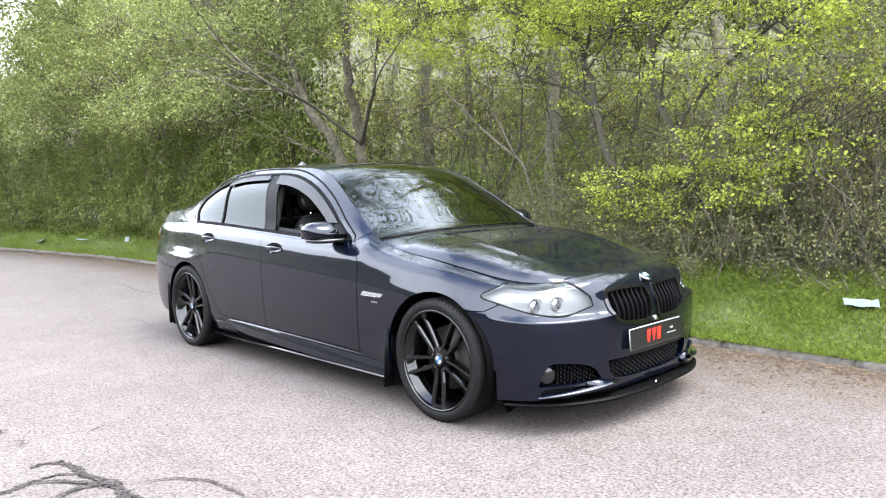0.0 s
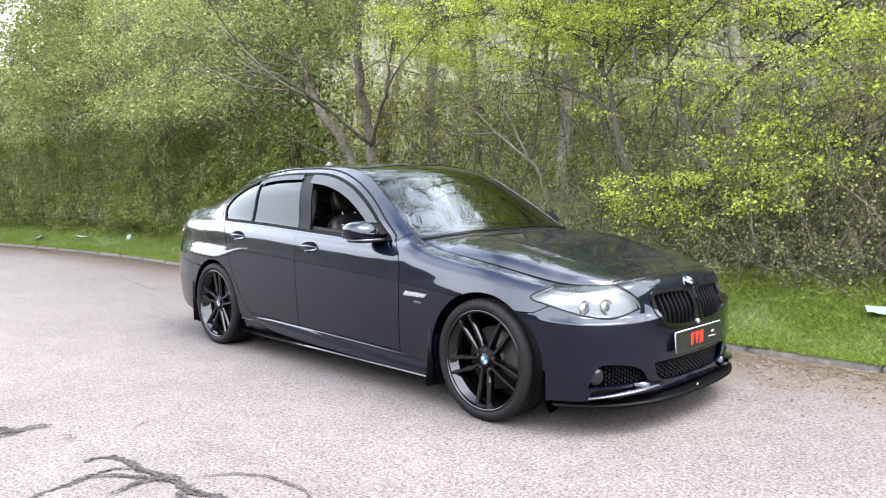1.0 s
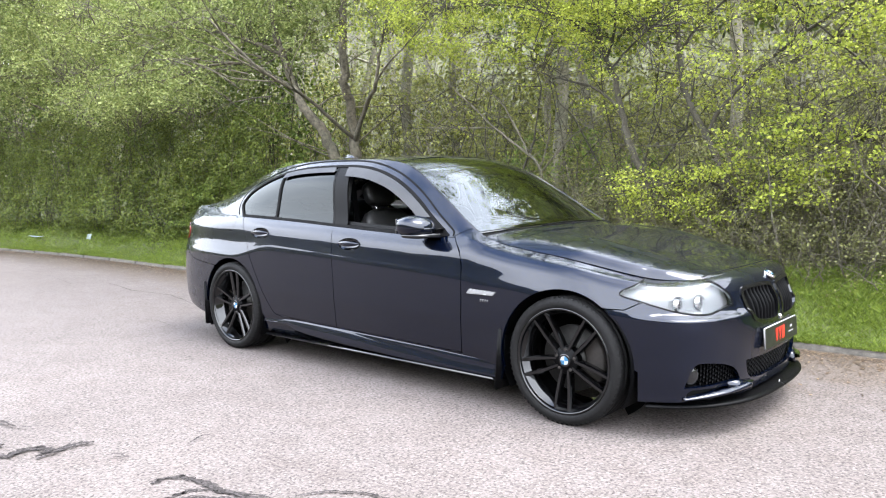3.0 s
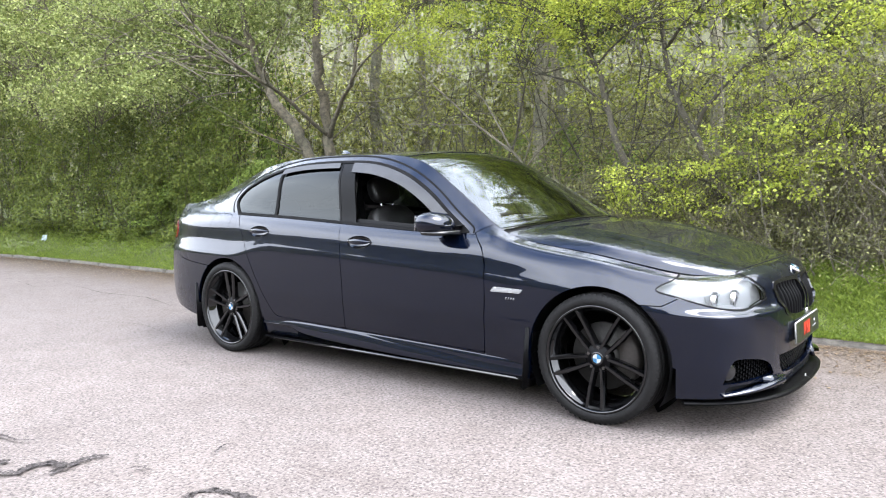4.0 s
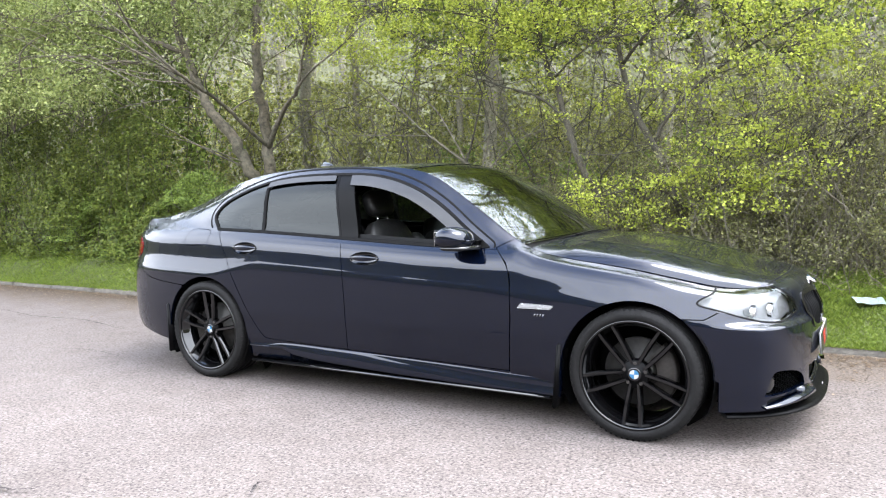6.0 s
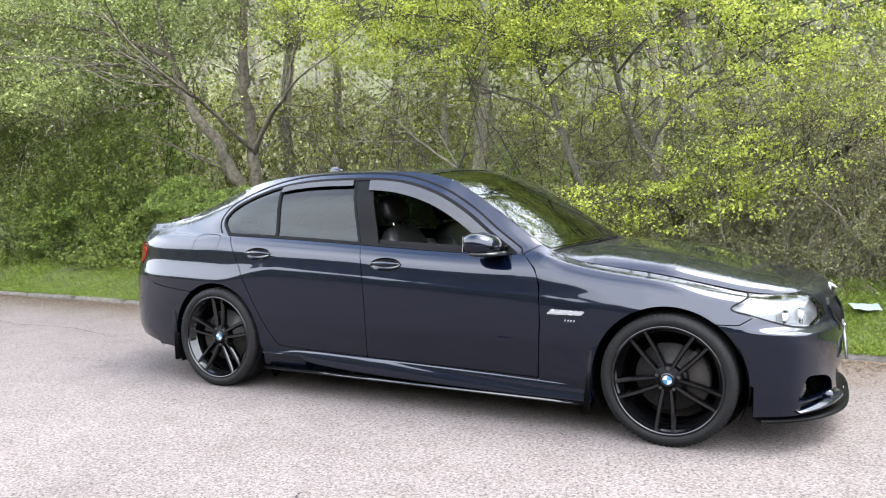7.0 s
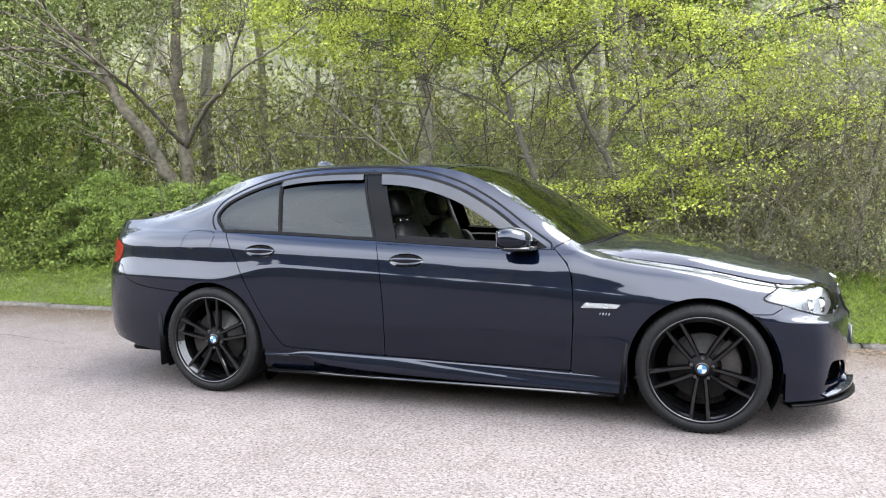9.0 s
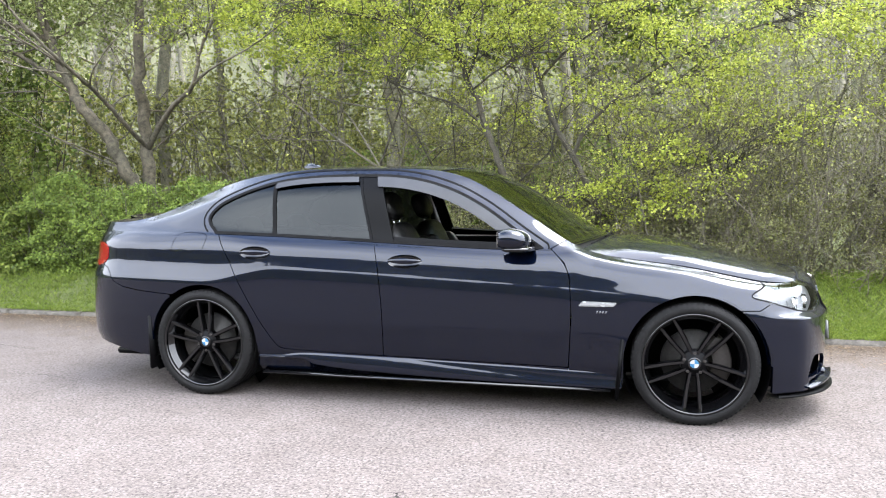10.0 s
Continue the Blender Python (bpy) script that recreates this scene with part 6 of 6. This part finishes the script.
# the hedge along the verge, and looser bushes behind the car
def hedge(name, label, x0, x1, front, low, high, leaf_mat, count, size, depth=.5, lump=.22):
    thing = new(name)
    tagged(thing, label, "hedge" if name == "hedge" else "bush")
    x = rng.uniform(x0, x1, count)
    k = rng.uniform(0, 1, count) ** .9
    top = high + lump * 1.6 * np.array([noise.noise((a * .7, 5.1, 0)) + .6 * noise.noise((a * 2.1, 1.1, 3)) for a in x])
    y = kerb_y(x) + front + .28 * k ** 3 + lump * np.array([noise.noise((a * 1.1, b * 2.6, 2.2)) + .9 * noise.noise((a * 3.4, b * 7.5, .2)) + .5 * noise.noise((a * 8, b * 17, 1.2)) for a, b in zip(x, k)])
    y += depth * rng.exponential(.35, count) * .8
    z = bank_z(x, y) + low + k * (top - low)
    part("leaves", leaf_mesh("leaves", np.stack([x, y, z], axis=1), size, .7, (0, -.6, .7), .6), leaf_mat, thing)
    # woody inside
    bits = []
    for i in range(int((x1 - x0) * 14)):
        a = rng.uniform(x0, x1)
        y0 = float(kerb_y(a)) + front + .25 + rng.uniform(0, .5)
        z0 = float(bank_z(a, y0))
        b = (a + rng.normal() * .3, y0 + rng.normal() * .15 - .1, z0 + rng.uniform(.5, 1) * high)
        bits.append(tube(bent((a, y0, z0 - .05), b, 0, 4, .06), rng.uniform(.006, .014), 4, .003))
    tagged(part("brushwood", mesh_of("brushwood", *joined(*bits)), TWIG, thing), kind="stuff")
    return thing


hedge("hedge", "dense dark green hedge along the grass verge", -27, -6.4, .98, .02, 2.25, LEAF_HEDGE, 150000, .039, .6, .34)
hedge("hedge", "leafy green bush row behind the parked car", -9.2, -3.6, 1.12, .02, 1.15, LEAF_BUSH, 66000, .032, .7, .28)
hedge("bush", "tall green bushes standing behind the hedge", -30, -7.3, 2.5, .3, 5.6, LEAF_BUSH, 80000, .088, 1.2, .6)
hedge("bush", "high dark green bushes where the road bends away", -48, -26, 2.0, .0, 5.5, LEAF_BUSH, 34000, .15, 1.5, .6)
hedge("bush", "light green scrub in front of the wood", -14, -3.2, 5.0, .1, 3.0, LEAF_SCRUB, 36000, .072, 2.6, .7)
hedge("bush", "thin olive scrub among the trunks of the wood", -3.4, 4.0, 5.0, .1, 2.3, LEAF_SCRUB, 19000, .062, 2.6, .7)
hedge("bush", "loose low green bushes below the trees", -4.6, 1.2, 2.6, .05, 1.25, LEAF_BUSH, 15000, .045, 1.6, .4)


def thicket(label, x0, x1, front, deep, high, stems, leaves, bark, leaf_mat, size, thick=.011, reach=.65):
    """A tangle of thin arching stems with tiny leaves."""
    thing = new("thicket")
    tagged(thing, label, "thicket")
    bits, tips = [], []
    for i in range(stems):
        x = rng.uniform(x0, x1)
        y = float(kerb_y(x)) + front + rng.uniform(0, deep)
        z = float(bank_z(x, y))
        h = high * rng.uniform(.35, 1.05)
        lean = rng.normal(size=2) * .45
        line = bent((x, y, z), (x + lean[0] * h, y + lean[1] * h * .6 - .1, z + h), .02, 6, .035)
        bits.append(tube(line, rng.uniform(.35, 1) * thick, 4, .002))
        for _ in range(5):
            a = np.array(line[int(rng.integers(1, 7))])
            d = rng.normal(size=3)
            d[2] *= .6
            b = a + d / np.linalg.norm(d) * rng.uniform(.3, 1) * reach
            bits.append(tube(bent(a, b, -.06, 3, .06), .32 * thick, 3, .0012))
            tips += [a + (b - a) * u for u in (.35, .6, .8, 1)]
    tagged(part("brushwood", mesh_of("brushwood", *joined(*bits)), bark, thing), kind="stuff")
    tips = np.array(tips)
    part("leaves", leaf_mesh("leaves", sprays(tips[rng.integers(0, len(tips), leaves)], 1, .05), size, .7, (0, -.4, .6), .8), leaf_mat, thing)


thicket("brown thorny thicket with tiny half-open leaves", 1.4, 9.5, 1.3, 1.6, 2.6, 620, 84000, TWIG_PALE, LEAF_DRY, .026)
thicket("low tangle of brown stems beneath the maples", -1.8, 2.2, 1.7, 1.3, 1.2, 240, 42000, TWIG_PALE, LEAF_DRY, .026)
thicket("grey-green tangle of thin stems between the trees", -4.2, 1.8, 3.0, 2.6, 2.3, 260, 48000, TWIG_PALE, LEAF_SCRUB, .034)

thicket("dark bare branches of saplings under the maples", -4.2, 5.0, 2.1, 2.0, 3.5, 90, 9000, TWIG, LEAF_SCRUB, .034, .022, 1.3)
thicket("pale grey saplings with spreading bare branches", -5.0, 4.5, 2.6, 2.4, 3.6, 60, 6000, TWIG_PALE, LEAF_SCRUB, .034, .02, 1.3)

thicket("low brown brambles at the upper edge of the grass", -1.6, 9.0, 1.05, .75, .70, 280, 32000, TWIG_PALE, LEAF_DRY, .021, .008, .4)

# the wood beyond: grey trunks, thin branches, light leaf
trunks, boughs, tips = [], [], []
for i in range(130):
    y = rng.uniform(6.5, 24)
    x = rng.uniform(-34, 16)
    z = float(bank_z(x, y)) - .2
    h = rng.uniform(7, 11)
    r = rng.uniform(.04, .15)
    line = bent((x, y, z), (x + rng.normal() * .7, y + rng.normal() * .5, z + h), 0, 8, .008)
    trunks.append((line, r))
    for _ in range(9):
        k = int(rng.integers(2, 9))
        a = np.array(line[k])
        d = rng.normal(size=3)
        d[2] = abs(d[2]) * .8 + .2
        b = a + d / np.linalg.norm(d) * rng.uniform(.7, 2.3)
        boughs.append(tube(bent(a, b, -.04, 4, .06), r * .28, 4, .004))
        tips += [a + (b - a) * u + rng.normal(size=3) * .25 for u in (.5, .7, .85, 1)]
trunks[0] = (bent((.42, 4.6, .3), (.05, 5.0, 8.5), 0, 8, .006), .085)
trunks[1] = (bent((-1.85, 4.5, .3), (-2.15, 4.9, 8.5), 0, 8, .006), .10)
for line, r in trunks[:60]:
    thing = part("wood_trunk", mesh_of("wood_trunk", *tube(line, r, 8, r * .4)), BARK_GREY)
    tagged(thing, "pale grey tree trunk in the wood", "tree trunk", "trunks in the wood")
ob = part("far_trunks", mesh_of("far_trunks", *joined(*[tube(l, r, 6, r * .4) for l, r in trunks[60:]])), BARK_GREY)
tagged(ob, "grey trunks further back in the wood", "trunks", kind="stuff")
ob = part("wood_branches", mesh_of("wood_branches", *joined(*boughs)), BARK_GREY)
tagged(ob, "bare grey branches of the wood", "branches", kind="stuff")
tips = np.array(tips)
ob = part("wood_leaves", leaf_mesh("wood_leaves", sprays(tips, 12, .24), .10, .7, (0, -.4, .6), .8), LEAF_WOOD)
tagged(ob, "light green leaves of the wood", "leaves", kind="stuff")
under = np.stack([rng.uniform(-32, 16, 22000), rng.uniform(6, 22, 22000), rng.exponential(.9, 22000)], axis=1)
under[:, 2] += bank_z(under[:, 0], under[:, 1])
ob = part("undergrowth", leaf_mesh("undergrowth", under, .12, .7, (0, -.4, .6), .8), LEAF_WOOD)
tagged(ob, "low undergrowth between the trunks", "undergrowth", kind="stuff")


# distance: the far edge of the wood, and trees over the road on the other side
def far_material():
    m, tree, bsdf = material("far_woodland")
    where = place(tree)
    stretch = tree.nodes.new("ShaderNodeMapping")
    stretch.inputs["Scale"].default_value = (1.0, 1.0, .45)
    tree.links.new(where, stretch.inputs["Vector"])
    a = noise_of(tree, 2.2, 8, .7, stretch.outputs[0])
    b = noise_of(tree, .7, 5, .6, where)
    tone = mixed(tree, "MIX", b, ramp(tree, a, ((.3, (0.05, 0.046, 0.034)), (.7, (0.2, 0.185, 0.14)))), ramp(tree, a, ((.3, (0.045, 0.053, 0.02)), (.7, (0.17, 0.185, 0.08)))))
    tree.links.new(tone, bsdf.inputs["Base Color"])
    bsdf.inputs["Roughness"].default_value = 1.0
    return m


FAR = far_material()
def backdrop(label, a, b, high, lift=0.0):
    """A ragged wall of far woodland from a to b."""
    a, b = np.array(a, float), np.array(b, float)
    away = np.array([b[1] - a[1], a[0] - b[0]]) / np.hypot(*(b - a))
    verts, faces, n = [], [], 400
    for i in range(n):
        x, y = a + (b - a) * i / (n - 1)
        k = np.hypot(*(b - a)) * i / (n - 1)
        h = high + 1.6 * noise.noise((k * .25, high, 1)) + .9 * noise.noise((k * 1.1, high, 2)) + .5 * noise.noise((k * 3.7, high, 4))
        for r in range(7):
            out = .8 * noise.noise((k * .4, r, high))
            verts.append((x + away[0] * out, y + away[1] * out, lift + (h - lift) * r / 6 if r else -1))
    for i in range(n - 1):
        for r in range(6):
            faces.append((i * 7 + r, (i + 1) * 7 + r, (i + 1) * 7 + r + 1, i * 7 + r + 1))
    tagged(part("backdrop", mesh_of("backdrop", verts, faces), FAR), label, "woodland", kind="structure")


backdrop("far edge of the grey-green wood", (-75, 27), (70, 27), 23.0, .6)
backdrop("far trees closing the bend of the road", (-78, -40), (-74, 28), 12.0)
backdrop("line of dark trees across the road", (110, -36), (-110, -36), 11.5)

# grass
count = 260000
x = np.concatenate([rng.uniform(-19, -3, 115000), rng.uniform(-3, .6, 25000), rng.uniform(.6, 6.5, 120000)])
d = .035 + 1.8 * rng.uniform(0, 1, count) ** 1.25
y = kerb_y(x) + d
tuft = np.array([noise.noise((a * 1.6, b * 1.6, 7)) for a, b in zip(x, y)])
keep = tuft + rng.uniform(-.5, .7, count) > -.38
x, y, d, tuft = x[keep], y[keep], d[keep], tuft[keep]
n = len(x)
h = .54 * (.036 + .035 * np.clip(d, 0, 1.6) / 1.6 + .03 * np.clip(tuft, 0, 1)) * rng.uniform(.5, 1.6, n) * np.where(d > 1.35, 1.4, 1)
lean = rng.normal(size=(n, 2)) * .6
a = rng.uniform(0, 2 * math.pi, n)
w = np.stack([np.cos(a), np.sin(a)], axis=1) * .0026
root = np.stack([x, y, bank_z(x, y)], axis=1)
co = np.zeros((n, 4, 3))
co[:, 0] = root
co[:, 1] = root
co[:, 0, :2] -= w
co[:, 1, :2] += w
co[:, 2] = root
co[:, 2, :2] += w * .7 + lean * h[:, None] * .35
co[:, 2, 2] += h * .65
co[:, 3] = root
co[:, 3, :2] += lean * h[:, None]
co[:, 3, 2] += h
ob = part("grass", quick_mesh("grass", co.reshape(-1, 3), np.arange(4 * n).reshape(-1, 4)), BLADE)
tagged(ob, "short green grass on the verge", "grass", kind="stuff")

# dropped paper on the bank
def paper(label, x, y, long, wide, turn, tilt, mat):
    bm = bmesh.new()
    bmesh.ops.create_grid(bm, x_segments=6, y_segments=4, size=.5)
    for v in bm.verts:
        v.co = Vector((v.co.x * long, v.co.y * wide, .02 * noise.noise((v.co.x * 3, v.co.y * 3, x)) + .02 * abs(v.co.x)))
    bmesh.ops.solidify(bm, geom=bm.faces[:], thickness=.002)
    bm.transform(pose(x, y, float(bank_z(x, y)) + .055, tilt, 0, turn))
    ob = part("paper_sheet", bm, mat)
    tagged(ob, label, "litter", "litter on the verge")


PAPER = simple("pale_paper", (.13, .16, .145), .7, vary=.08, scale=8)
paper("crumpled pale green sheet lying on the grass bank", 2.50, 2.60, .24, .13, 25, 22, PAPER)
paper("scrap of white paper on the grass verge", -13.4, 2.09, .50, .06, 10, 8, PAPER)
paper("white crumpled wrapper by the hedge", -14.95, 1.66, .36, .16, -15, 25, PAPER)
paper("small white scrap below the hedge", -11.6, 2.42, .10, .12, 30, 60, PAPER)
paper("thin grey strip of litter beneath the bushes", -.1, 3.3, .26, .05, 5, 30, PAPER)

# dead leaves and grit along the kerb
count = 52000
x = rng.uniform(-16, 6, count)
y = kerb_y(x) - .015 - rng.exponential(.24, count)
at = np.stack([x, y, np.full(count, .006)], axis=1)
n = count
a = rng.uniform(0, 2 * math.pi, n)
size = (.0042 + .014 * rng.uniform(0, 1, n) ** 4)[:, None]
u = np.stack([np.cos(a), np.sin(a), rng.uniform(-.2, .3, n)], axis=1) * size
v = np.stack([-np.sin(a), np.cos(a), rng.uniform(-.2, .3, n)], axis=1) * size * .55
co = np.stack([at - u, at + v, at + u, at - v], axis=1).reshape(-1, 3)
co[:, 2] = np.clip(co[:, 2], .003, None)
ob = part("leaf_litter", quick_mesh("leaf_litter", co, np.arange(4 * n).reshape(-1, 4)), LITTER)
tagged(ob, "dry brown leaves and grit in the gutter", "leaf litter", kind="stuff")
